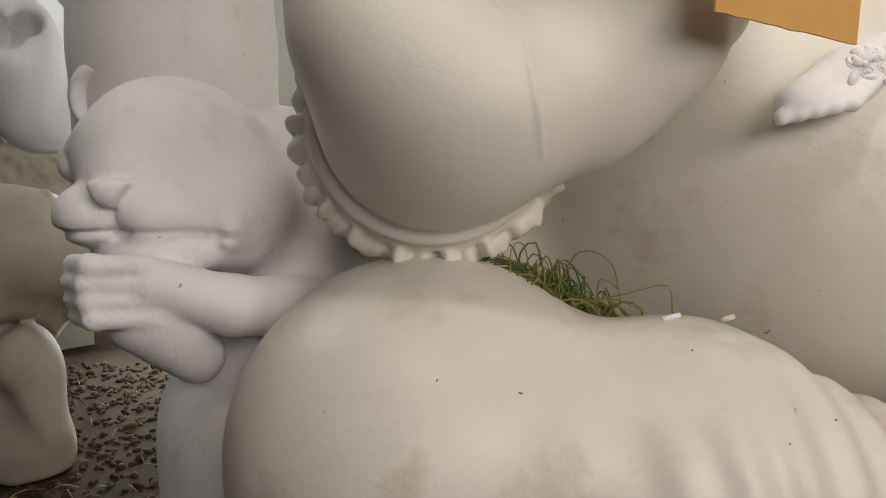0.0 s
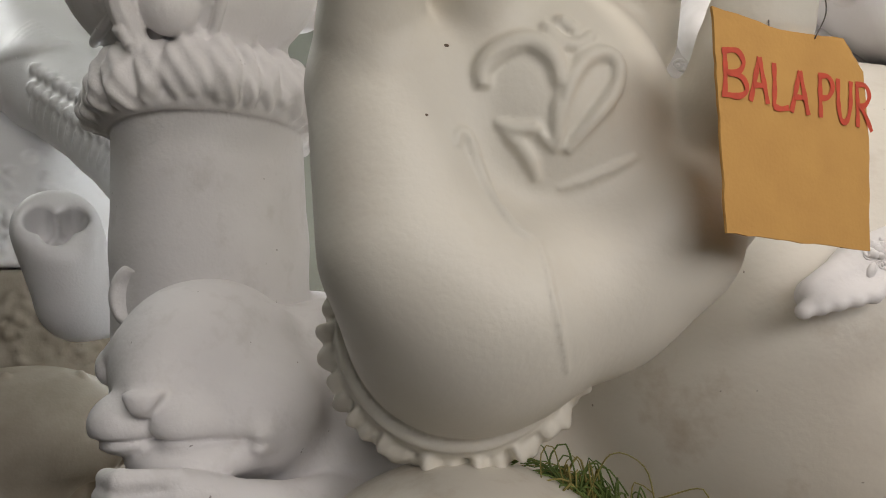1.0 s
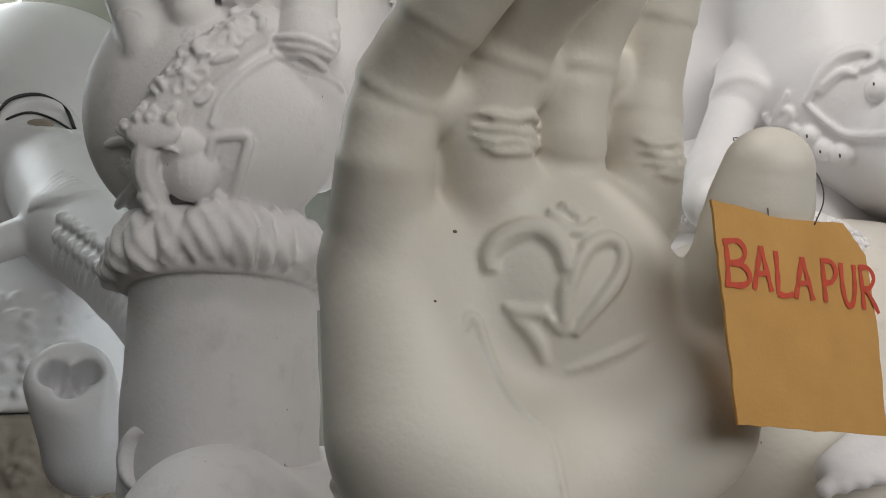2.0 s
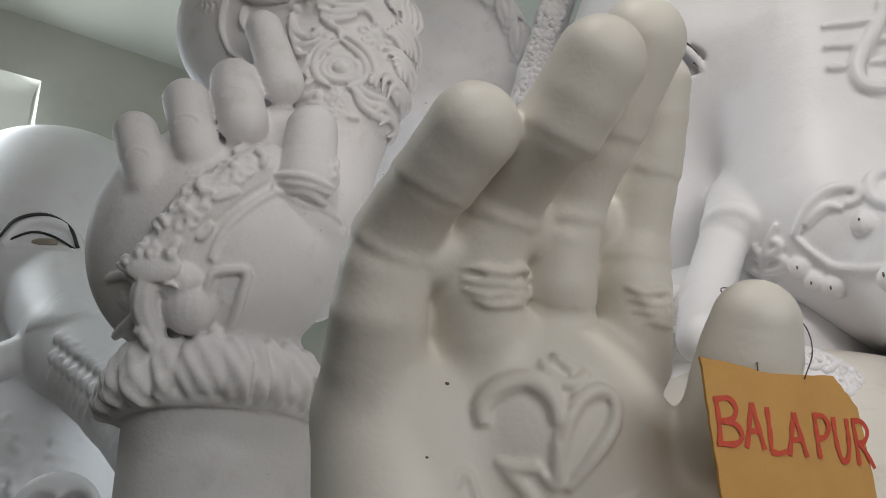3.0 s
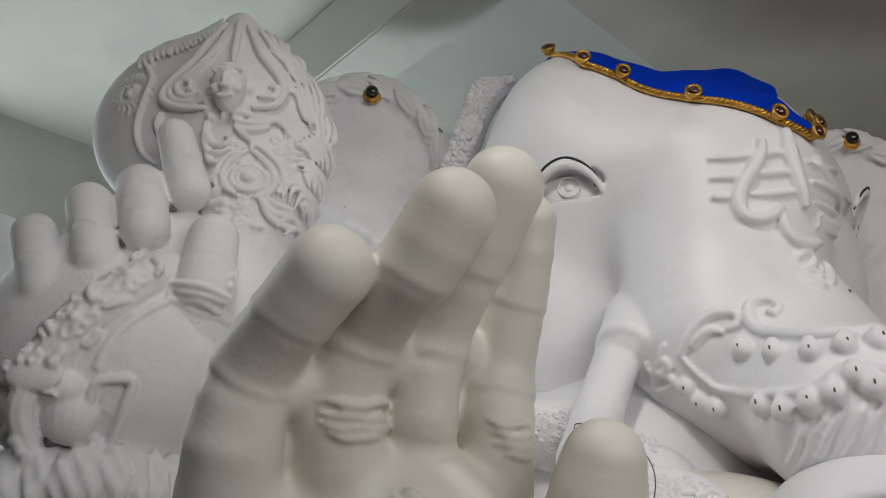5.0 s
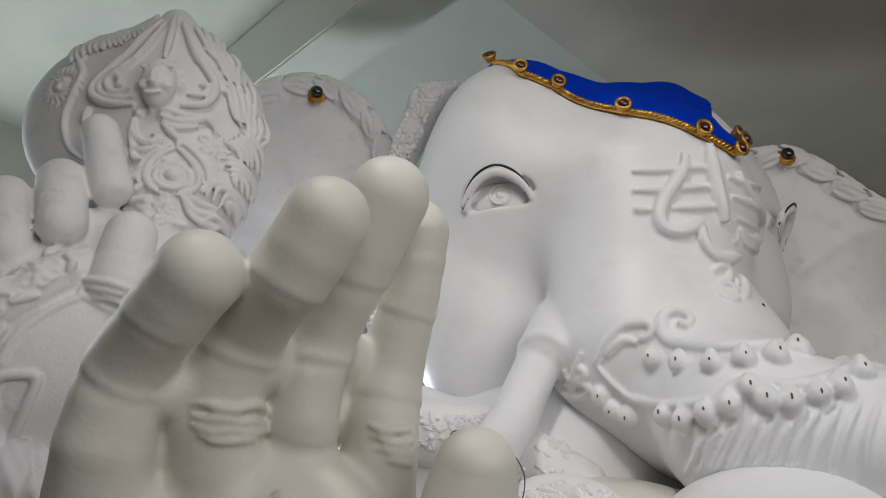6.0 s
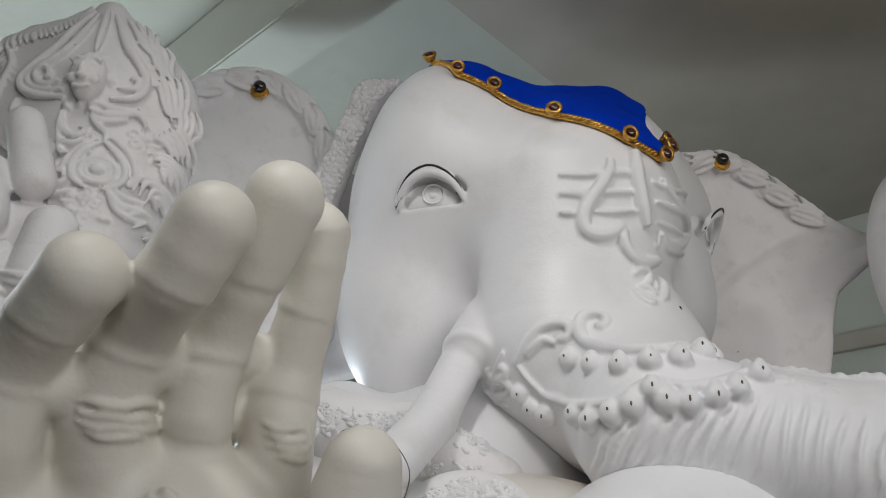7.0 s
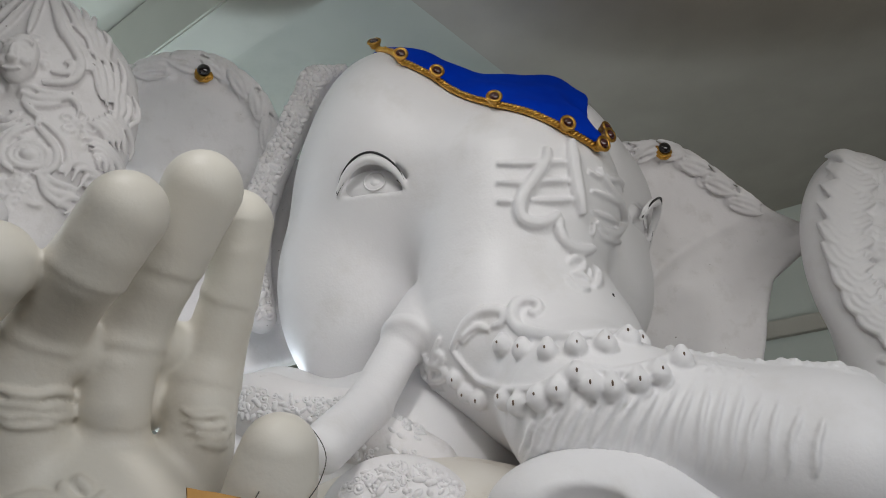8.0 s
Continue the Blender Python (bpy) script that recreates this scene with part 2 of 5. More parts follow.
def wrist_frill(p):
    """A bracelet of carved knobs under a double band."""
    c, axis = (-0.022, 1.555, 1.325), (0.03, -0.97, 0.24)
    a, h, m = around(p, c, axis, (1, 0, 0))
    w = a + 0.05 * np.sin(a * 5 + 1)
    lobes = 0.016 * (np.abs(np.sin(w * 19)) ** 0.6 - 0.55) + 0.006 * np.cos(w * 19 + 60 * h) + 0.004 * np.sin(a * 37 + 40 * h)
    frill = np.sqrt((m - 0.252 - 0.25 * h) ** 2 + (h * 0.75 + 0.02) ** 2) - (0.030 + lobes)
    band = np.minimum(np.sqrt((m - 0.228) ** 2 + (h - 0.050) ** 2) - 0.015, np.sqrt((m - 0.236) ** 2 + (h - 0.022) ** 2) - 0.014)
    return smin(frill * 0.7, band, 0.004)


def tusk(p):
    t = limb(p, [(0.944, 2.543, 2.584, 0.083), (0.775, 2.406, 2.247, 0.082), (0.628, 1.958, 2.033, 0.074)], 0.03)
    sleeve = cone(p, (1.02, 2.66, 2.70), (0.93, 2.50, 2.545), 0.11, 0.100)
    return smin(t, smin(sleeve, ring(p, (0.915, 2.475, 2.515), (0.30, 0.45, 0.62), 0.085, 0.018), 0.02), 0.006)


def trunk(p):
    return limb(p, [(1.410, 2.640, 3.180, 0.450), (1.314, 2.562, 2.567, 0.333), (1.488, 2.555, 2.459, 0.349), (1.449, 2.069, 2.168, 0.233),
                 (2.100, 1.867, 2.002, 0.251), (2.741, 2.033, 1.930, 0.212)], 0.12)


def skull(q):
    """Cranium, brows and cheeks on the head's own axes."""
    d = ell(q, (0.073, 0.528, 3.388), (0.918, 0.645, 0.629))
    left = smin(ell(q, (-0.521, 0.573, 2.919), (0.395, 0.297, 0.572)), ell(q, (-0.442, 0.399, 3.518), (0.400, 0.381, 0.505)), 0.25)
    right = smin(ell(q, (0.425, 0.443, 2.941), (0.407, 0.482, 0.448)), ell(q, (0.334, 0.374, 3.320), (0.266, 0.436, 0.703)), 0.25)
    return smin(d, smin(left, right, 0.2), 0.12)


def head_plain(p):
    q = facing(p)
    soft = 0.035 + 0.17 * np.clip((p[2] - 2.75) / 0.5, 0, 1) * np.clip((0.45 - q[0]) / 0.3, 0, 1) + 0.20 * np.clip((q[0] - 0.10) / 0.25, 0, 1) * np.clip((p[2] - 2.35) / 0.2, 0, 1) * np.clip((2.98 - p[2]) / 0.2, 0, 1)
    return smin(skull(q), trunk(p), soft)


def head(p):
    q = facing(p)
    d = head_plain(p)
    for c, turn in EYES:
        hollow = ell(q, [c[i] + 0.03 * turn[1][i] + 0.040 * turn[2][i] for i in range(3)], (0.152, 0.085, 0.088), turn)
        d = smax(d, -smax(hollow, c[2] - 0.002 - q[2], 0.008), 0.014)
    return smin(d, tusk(p), 0.03)


def polygon(x, y, pts):
    """Signed distance to a closed outline in the plane."""
    best, sign = None, 1.0
    n = len(pts)
    for i in range(n):
        (ax, ay), (bx, by) = pts[i], pts[i - 1]
        ex, ey, wx, wy = bx - ax, by - ay, x - ax, y - ay
        h = np.clip((wx * ex + wy * ey) / (ex * ex + ey * ey), 0, 1)
        d = (wx - ex * h) ** 2 + (wy - ey * h) ** 2
        best = d if best is None else np.minimum(best, d)
        c1, c2, c3 = y >= ay, y < by, ex * wy > ey * wx
        sign = np.where((c1 & c2 & c3) | (~c1 & ~c2 & ~c3), -sign, sign)
    return sign * np.sqrt(best)


EAR_LEFT = [(0.62, 3.55), (0.36, 3.66), (0.31, 3.85), (0.22, 4.0), (0.06, 4.12), (-0.1, 4.15), (-0.4, 4.08), (-0.72, 3.9), (-0.92, 3.6),
            (-0.85, 3.2), (-0.6, 2.85), (-0.25, 2.6), (0.15, 2.5), (0.6, 2.7)]
EAR_RIGHT = [(2.0, 3.75), (2.15, 3.83), (2.40, 3.86), (2.60, 3.76), (2.78, 3.60), (2.95, 3.46), (3.13, 3.36), (3.05, 3.25), (2.90, 3.12), (2.80, 2.9),
             (2.74, 2.6), (2.5, 2.4), (2.1, 2.5)]


def ear(p, outline, mid):
    d2 = polygon(p[0], p[2], outline)
    u = (p[0] - mid[0]) / 0.6
    yc = mid[1] + 0.10 * u * u * mid[2] + 0.025 * np.sin(p[2] * 9 + p[0] * 6) - 0.04 * np.exp(-(d2 / 0.06) ** 2)
    yc = yc - 0.030 * np.exp(-((p[2] - 3.36 + 0.55 * (p[0] - mid[0]) * mid[2] + 0.5 * (p[0] - mid[0]) ** 2) / 0.05) ** 2) * np.clip(-d2 / 0.2, 0, 1)
    dy = np.abs(p[1] - yc) - 0.02 - 0.032 * np.exp(-((d2 + 0.045) / 0.045) ** 2) * np.clip((p[2] - 3.42) / 0.12, 0, 1)
    return np.sqrt(np.maximum(d2, 0) ** 2 + np.maximum(dy, 0) ** 2) - 0.022 + np.minimum(np.maximum(d2, dy), 0)


def body(p):
    d = ell(p, (1.05, 2.62, 1.25), (0.92, 0.98, 0.85))
    d = smin(d, ell(p, (1.3, 3.2, 2.0), (0.95, 0.55, 0.8)), 0.2)
    knee = ell(p, (-0.03, 1.50, 0.69), (0.40, 0.43, 0.385))
    knee = smin(knee, limb(p, [(0.1, 1.50, 0.65, 0.28), (0.45, 1.46, 0.610, 0.325), (0.95, 1.57, 0.350, 0.34), (1.6, 1.8, 0.12, 0.35)], 0.1), 0.08)
    d = smin(d, ell(p, (0.28, 2.50, 0.95), (0.36, 0.35, 0.45)), 0.1)
    folds = np.clip((p[0] - 0.25) / 0.3, 0, 1) * np.clip((0.93 - p[2]) / 0.15, 0, 1)
    knee = knee - 0.012 * folds * np.sin(p[0] * 60 + 3 * np.sin(p[2] * 7))
    return smin(d, knee, 0.03)


# fingers and thumb of the gripping fist
FIST = [((-1.009, 2.026, 2.758, 0.068), (-0.920, 1.981, 2.554, 0.069)), ((-0.863, 2.038, 2.867, 0.073), (-0.785, 1.979, 2.654, 0.068)),
        ((-0.724, 2.078, 2.950, 0.080), (-0.660, 2.002, 2.762, 0.075)), ((-0.642, 2.087, 3.156, 0.062), (-0.568, 2.083, 2.940, 0.070)),
        ((-0.455, 2.030, 2.738, 0.080), (-0.466, 2.026, 2.580, 0.090))]


def rear_arm(p):
    """The upper arm, bracelet and gripping fist that hold the mace."""
    arm = limb(p, [(-0.77, 2.28, 2.0, 0.275), (-0.77, 2.29, 1.55, 0.285), (-0.77, 2.30, 1.15, 0.29), (-0.3, 2.7, 1.1, 0.28)], 0.02)
    fist = ell(p, (-0.778, 2.185, 2.407), (0.396, 0.287, 0.364))
    fist = smin(fist, ell(p, (-0.60, 2.17, 2.70), (0.17, 0.13, 0.20)), 0.05)
    fist = smin(fist, ell(p, (-0.927, 2.228, 2.534), (0.230, 0.236, 0.297)), 0.1)
    for top, tip in FIST:
        f = cone(p, top[:3], tip[:3], top[3], tip[3])
        f = f + crease(p, [0.42 * top[i] + 0.58 * tip[i] for i in range(3)], [tip[i] - top[i] for i in range(3)], top[3] * 1.7, 0.008, 0.004)
        fist = smin(fist, f, 0.012)
    wrap = limb(p, [(-1.0, 2.2, 2.74, 0.07), (-0.86, 2.25, 2.87, 0.075), (-0.7, 2.27, 2.95, 0.075), (-0.6, 2.25, 3.12, 0.075)], 0.05)
    fist = smin(fist, wrap, 0.03)
    return smin(arm, fist, 0.03)


def arm_frill(p):
    c, axis = (-0.77, 2.27, 1.985), (0.0, 0.10, 1)
    a, h, m = around(p, c, axis, (1, 0, 0))
    w = a + 0.08 * np.sin(a * 3) + 0.05 * np.sin(a * 8 + 1)
    lobes = 0.028 * (0.8 + 0.3 * np.sin(a * 5 + 1)) * (np.abs(np.sin(w * 13 + 3 * h)) ** 0.6 - 0.62) + 0.008 * np.sin(a * 31 + 12 * h) * np.sin(h * 60 + a * 9) + 0.007 * np.sin(a * 7 + 2 + 8 * h)
    hem = np.sqrt((m - 0.280) ** 2 + (h + 0.088) ** 2) - 0.024
    return smin((np.sqrt((m - 0.285 + 0.25 * h) ** 2 + (h * 0.68) ** 2) - (0.060 + lobes)) * 0.65, hem, 0.01)


def mace(p):
    d = ell(p, (-0.63, 2.44, 3.42), (0.46, 0.24, 0.42))
    d = smin(d, ell(p, (-0.46, 2.40, 3.24), (0.30, 0.22, 0.36)), 0.1)
    d = smin(d, cone(p, (-0.50, 2.40, 3.5), (-0.52, 2.28, 3.80), 0.22, 0.05), 0.15)
    d = smin(d, limb(p, [(-0.42, 2.32, 3.0, 0.21), (-0.46, 2.26, 2.6, 0.13), (-0.5, 2.3, 2.3, 0.10)], 0.1), 0.1)
    return d


def far_mace(p):
    d = ell(p, (3.22, 2.80, 3.06), (0.37, 0.2, 0.60))
    return smin(d, limb(p, [(3.16, 2.8, 2.6, 0.2), (3.06, 2.85, 2.2, 0.16)]), 0.1)


def trunk_tip_hand(p):
    """The rounded palm that the trunk rests on."""
    d = ell(p, (1.42, 1.94, 1.86), (0.33, 0.22, 0.18))
    d = smin(d, ell(p, (1.75, 2.0, 1.76), (0.3, 0.22, 0.17)), 0.1)
    return smax(d, -ell(p, (1.30, 1.74, 1.85), (0.13, 0.06, 0.05)), 0.04)


def trim_height(x):
    """The lower edge of the cap across the forehead."""
    return np.interp(x, (-0.70, -0.600, -0.560, -0.429, -0.258, -0.048, 0.10, 0.15, 0.21, 0.30, 0.42, 0.70), (4.2, 3.948, 3.770, 3.676, 3.448, 3.299, 3.252, 3.290, 3.40, 3.62, 3.9, 4.3))


def cap_cloth(p):
    q = facing(p)
    puff = 0.012 + 0.012 * np.clip((q[2] - 3.55) / 0.4, 0, 1) * np.clip(1.2 - np.abs(q[0]) / 0.5, 0, 1)
    puff = puff + np.clip((q[2] - 3.6) / 0.3, 0, 1) * (0.030 * np.exp(-((q[0] - 0.22) / 0.12) ** 2) - 0.012 * np.exp(-((q[0] + 0.15) / 0.22) ** 2))
    wrinkle = 0.006 * np.sin(q[0] * 17 + 5 * q[2]) + 0.005 * np.sin(q[2] * 31 - q[0] * 9)
    d = head_plain(p) - puff - wrinkle
    return smax(d, (trim_height(q[0]) - q[2]) * 0.6, 0.01)


def rat(p):
    d = ell(p, (-0.645, 1.88, 1.245), (0.215, 0.29, 0.205))
    d = smin(d, ell(p, (-0.53, 1.80, 1.14), (0.19, 0.22, 0.16)), 0.06)
    d = smin(d, cone(p, (-0.665, 1.64, 1.20), (-0.66, 1.80, 1.30), 0.085, 0.11), 0.05)
    for x in (-0.725, -0.60):
        d = smin(d, ell(p, (x, 1.635, 1.145), (0.092, 0.105, 0.072)), 0.018)
    jaw = ell(p, (-0.60, 1.70, 1.065), (0.165, 0.16, 0.062))
    d = smin(d, jaw, 0.008)
    nose = smax(cone(p, (-0.665, 1.555, 1.205), (-0.665, 1.60, 1.19), 0.050, 0.05), p[2] - 1.222, 0.008)
    nose = smax(nose, (1.17 - p[2]) * 0.6 + np.abs(p[0] + 0.665) * 0.9 - 0.012, 0.008)
    d = smin(d, nose, 0.008)
    cup = smin(ell(p, (-0.895, 2.07, 1.41), (0.088, 0.05, 0.10)), cone(p, (-0.87, 2.07, 1.46), (-0.855, 2.07, 1.52), 0.04, 0.012), 0.02)
    cup = smax(cup, -ell(p, (-0.905, 2.015, 1.40), (0.064, 0.045, 0.078)), 0.008)
    d = smin(d, cup, 0.03)
    d = smin(d, ell(p, (-0.475, 1.88, 1.30), (0.045, 0.075, 0.075)), 0.02)
    d = smin(d, ell(p, (-0.838, 1.765, 1.250), (0.030, 0.045, 0.045)), 0.006)
    d = smin(d, limb(p, [(-0.815, 1.73, 1.285, 0.020), (-0.77, 1.72, 1.315, 0.024), (-0.71, 1.76, 1.35, 0.022)], 0.02), 0.022)
    d = smin(d, ell(p, (-0.445, 1.62, 1.105), (0.024, 0.040, 0.036)), 0.025)
    trunk_ = limb(p, [(-0.40, 2.12, 1.14, 0.25), (-0.36, 2.02, 0.85, 0.25), (-0.41, 1.85, 0.60, 0.26), (-0.42, 1.85, 0.28, 0.29)], 0.1)
    d = smin(d, trunk_, 0.08)
    arm = limb(p, [(-0.575, 1.50, 1.02, 0.054), (-0.44, 1.60, 0.955, 0.060), (-0.30, 1.82, 0.90, 0.085)], 0.03)
    for k in range(4):
        z = 1.066 - 0.034 * k
        x = 0.008 * abs(k - 1.3)
        arm = smin(arm, limb(p, [(-0.570, 1.475, z - 0.006, 0.021), (-0.675 + x, 1.435, z, 0.0225), (-0.722 + x, 1.475, z - 0.002, 0.020)], 0.01), 0.006)
    lip = 1.116 - 0.30 * (p[0] + 0.665) ** 2
    d = d + 0.016 * np.exp(-((p[2] - lip) / 0.007) ** 2) * np.clip((1.74 - p[1]) / 0.05, 0, 1) * np.clip((0.21 - np.abs(p[0] + 0.625)) / 0.03, 0, 1)
    d = d + 0.010 * np.exp(-((p[0] + 0.665) / 0.007) ** 2) * np.clip((1.18 - p[2]) / 0.02, 0, 1) * np.clip((p[2] - 1.11) / 0.01, 0, 1) * np.clip((1.62 - p[1]) / 0.03, 0, 1)
    d = smin(d, arm, 0.010)
    return smin(d, cone(p, (-0.60, 1.54, 0.95), (-0.53, 1.62, 0.84), 0.085, 0.06), 0.01)


def left_head(p):
    d = ell(p, (-2.50, 4.10, 2.98), (0.46, 0.52, 0.60))
    d = smin(d, ell(p, (-2.55, 4.15, 3.42), (0.66, 0.52, 0.50)), 0.2)
    nose = limb(p, [(-2.25, 3.95, 2.85, 0.34), (-1.95, 3.55, 2.42, 0.24), (-1.50, 3.25, 2.10, 0.20), (-1.12, 2.98, 1.72, 0.17), (-1.18, 2.82, 1.42, 0.155),
                     (-1.36, 2.66, 1.40, 0.145)], 0.05)
    tip, n, side = (-1.40, 2.57, 1.62), (0.40, -0.80, 0.45), (0.894, 0.447, 0.0)
    end = limb(p, [(-1.36, 2.66, 1.40, 0.145), (-1.40, 2.57, 1.64, 0.142)], 0.02)
    end = smax(end, sum((p[i] - tip[i]) * n[i] for i in range(3)) - 0.075, 0.025)
    up = np.cross(n, side)
    for k, h, w in ((-0.050, 0.022, 0.050), (0.050, 0.022, 0.050), (0.0, -0.030, 0.046)):
        c = [tip[i] + 0.080 * n[i] + k * side[i] + h * up[i] for i in range(3)]
        end = smax(end, -ell(p, c, (w, w, 0.17), (side, up, n)), 0.010)
    nose = smin(nose, end, 0.02)
    d = smin(d, nose, 0.06)
    tooth = limb(p, [(-2.02, 3.50, 2.44, 0.095), (-2.60, 3.05, 2.05, 0.07)])
    return smin(d, tooth, 0.02)


def left_body(p):
    d = ell(p, (-2.55, 4.0, 1.3), (0.95, 0.75, 1.2))
    d = smin(d, ell(p, (-1.82, 3.10, 0.86), (0.43, 0.36, 0.27)), 0.04)
    d = smin(d, limb(p, [(-2.0, 2.95, 0.75, 0.34), (-2.6, 3.0, 0.6, 0.36)], 0.1), 0.1)
    d = smin(d, limb(p, [(-2.05, 2.95, 0.50, 0.22), (-1.70, 2.94, 0.42, 0.16), (-1.62, 2.92, 0.12, 0.18)], 0.05), 0.02)
    fold = 0.022 * np.sin(p[0] * 26 + 14 * p[2] + 3 * np.sin(p[1] * 8)) * np.clip((0.72 - p[2]) / 0.15, 0, 1)
    return d - fold


def chest(p):
    d = ell(p, (0.98, 2.90, 2.02), (0.60, 0.46, 0.50))
    return smin(d, limb(p, [(0.45, 2.85, 2.25, 0.24), (0.1, 2.8, 1.9, 0.26), (-0.1, 2.7, 1.5, 0.26)], 0.1), 0.1)
# solids end


def surface(f, lo, hi, h):
    """Vertices and quads of the skin of a solid inside a box."""
    ax = [np.arange(lo[i], hi[i] + h, h, dtype=np.float32) for i in range(3)]
    v = np.empty([len(a) for a in ax], np.float32)
    step = 20
    for i in range(0, len(ax[0]), step):
        for j in range(0, len(ax[1]), step):
            for k in range(0, len(ax[2]), step):
                part_ = [a[m:m + step] for a, m in zip(ax, (i, j, k))]
                mid = float(np.asarray(f([np.float32((q[0] + q[-1]) / 2) for q in part_])))
                if abs(mid) > 1.9 * step * h:      # far from the skin
                    v[i:i + step, j:j + step, k:k + step] = mid
                else:
                    v[i:i + step, j:j + step, k:k + step] = f([part_[0][:, None, None], part_[1][None, :, None], part_[2][None, None, :]])
    for m in range(3):                              # close the skin at the box
        side = [slice(None)] * 3
        for end in (0, -1):
            side[m] = end
            v[tuple(side)] = np.maximum(v[tuple(side)], 0.5 * h)
    s = v < 0
    n = [len(a) - 1 for a in ax]
    corner = [(i, j, k) for i in (0, 1) for j in (0, 1) for k in (0, 1)]

    def cut(arr, c):
        return arr[c[0]:c[0] + n[0], c[1]:c[1] + n[1], c[2]:c[2] + n[2]]

    count = sum(cut(s, c).astype(np.int8) for c in corner)
    idx = np.argwhere((count > 0) & (count < 8))
    number = np.full(n, -1, dtype=np.int32)
    number[tuple(idx.T)] = np.arange(len(idx))
    acc, hits = np.zeros((len(idx), 3), np.float32), np.zeros((len(idx), 1), np.float32)
    for a in corner:
        for axis in range(3):
            if a[axis]:
                continue
            b = list(a)
            b[axis] = 1
            va, vb = v[tuple((idx + a).T)], v[tuple((idx + b).T)]
            on = (va < 0) != (vb < 0)
            t = np.where(on, va / np.where(on, va - vb, 1), 0)
            point = np.tile(np.array(a, np.float32), (len(idx), 1))
            point[:, axis] = t
            acc += point * on[:, None]
            hits += on[:, None]
    verts = np.array(lo, np.float32) + (idx + acc / np.maximum(hits, 1)) * h
    quads = []
    for axis in range(3):
        u, w = (axis + 1) % 3, (axis + 2) % 3
        lo_s = [slice(None)] * 3
        hi_s = [slice(None)] * 3
        lo_s[axis], hi_s[axis] = slice(0, -1), slice(1, None)
        s0, s1 = s[tuple(lo_s)], s[tuple(hi_s)]
        e = np.argwhere(s0 != s1)
        e = e[(e[:, u] > 0) & (e[:, w] > 0) & (e[:, u] < n[u]) & (e[:, w] < n[w])]
        flip = s1[tuple(e.T)]
        ring4 = []
        for du, dw in ((1, 1), (0, 1), (0, 0), (1, 0)):
            c = e.copy()
            c[:, u] -= du
            c[:, w] -= dw
            ring4.append(number[tuple(c.T)])
        q = np.stack(ring4, 1)
        q[flip] = q[flip][:, ::-1]
        quads.append(q)
    return verts, np.concatenate(quads)


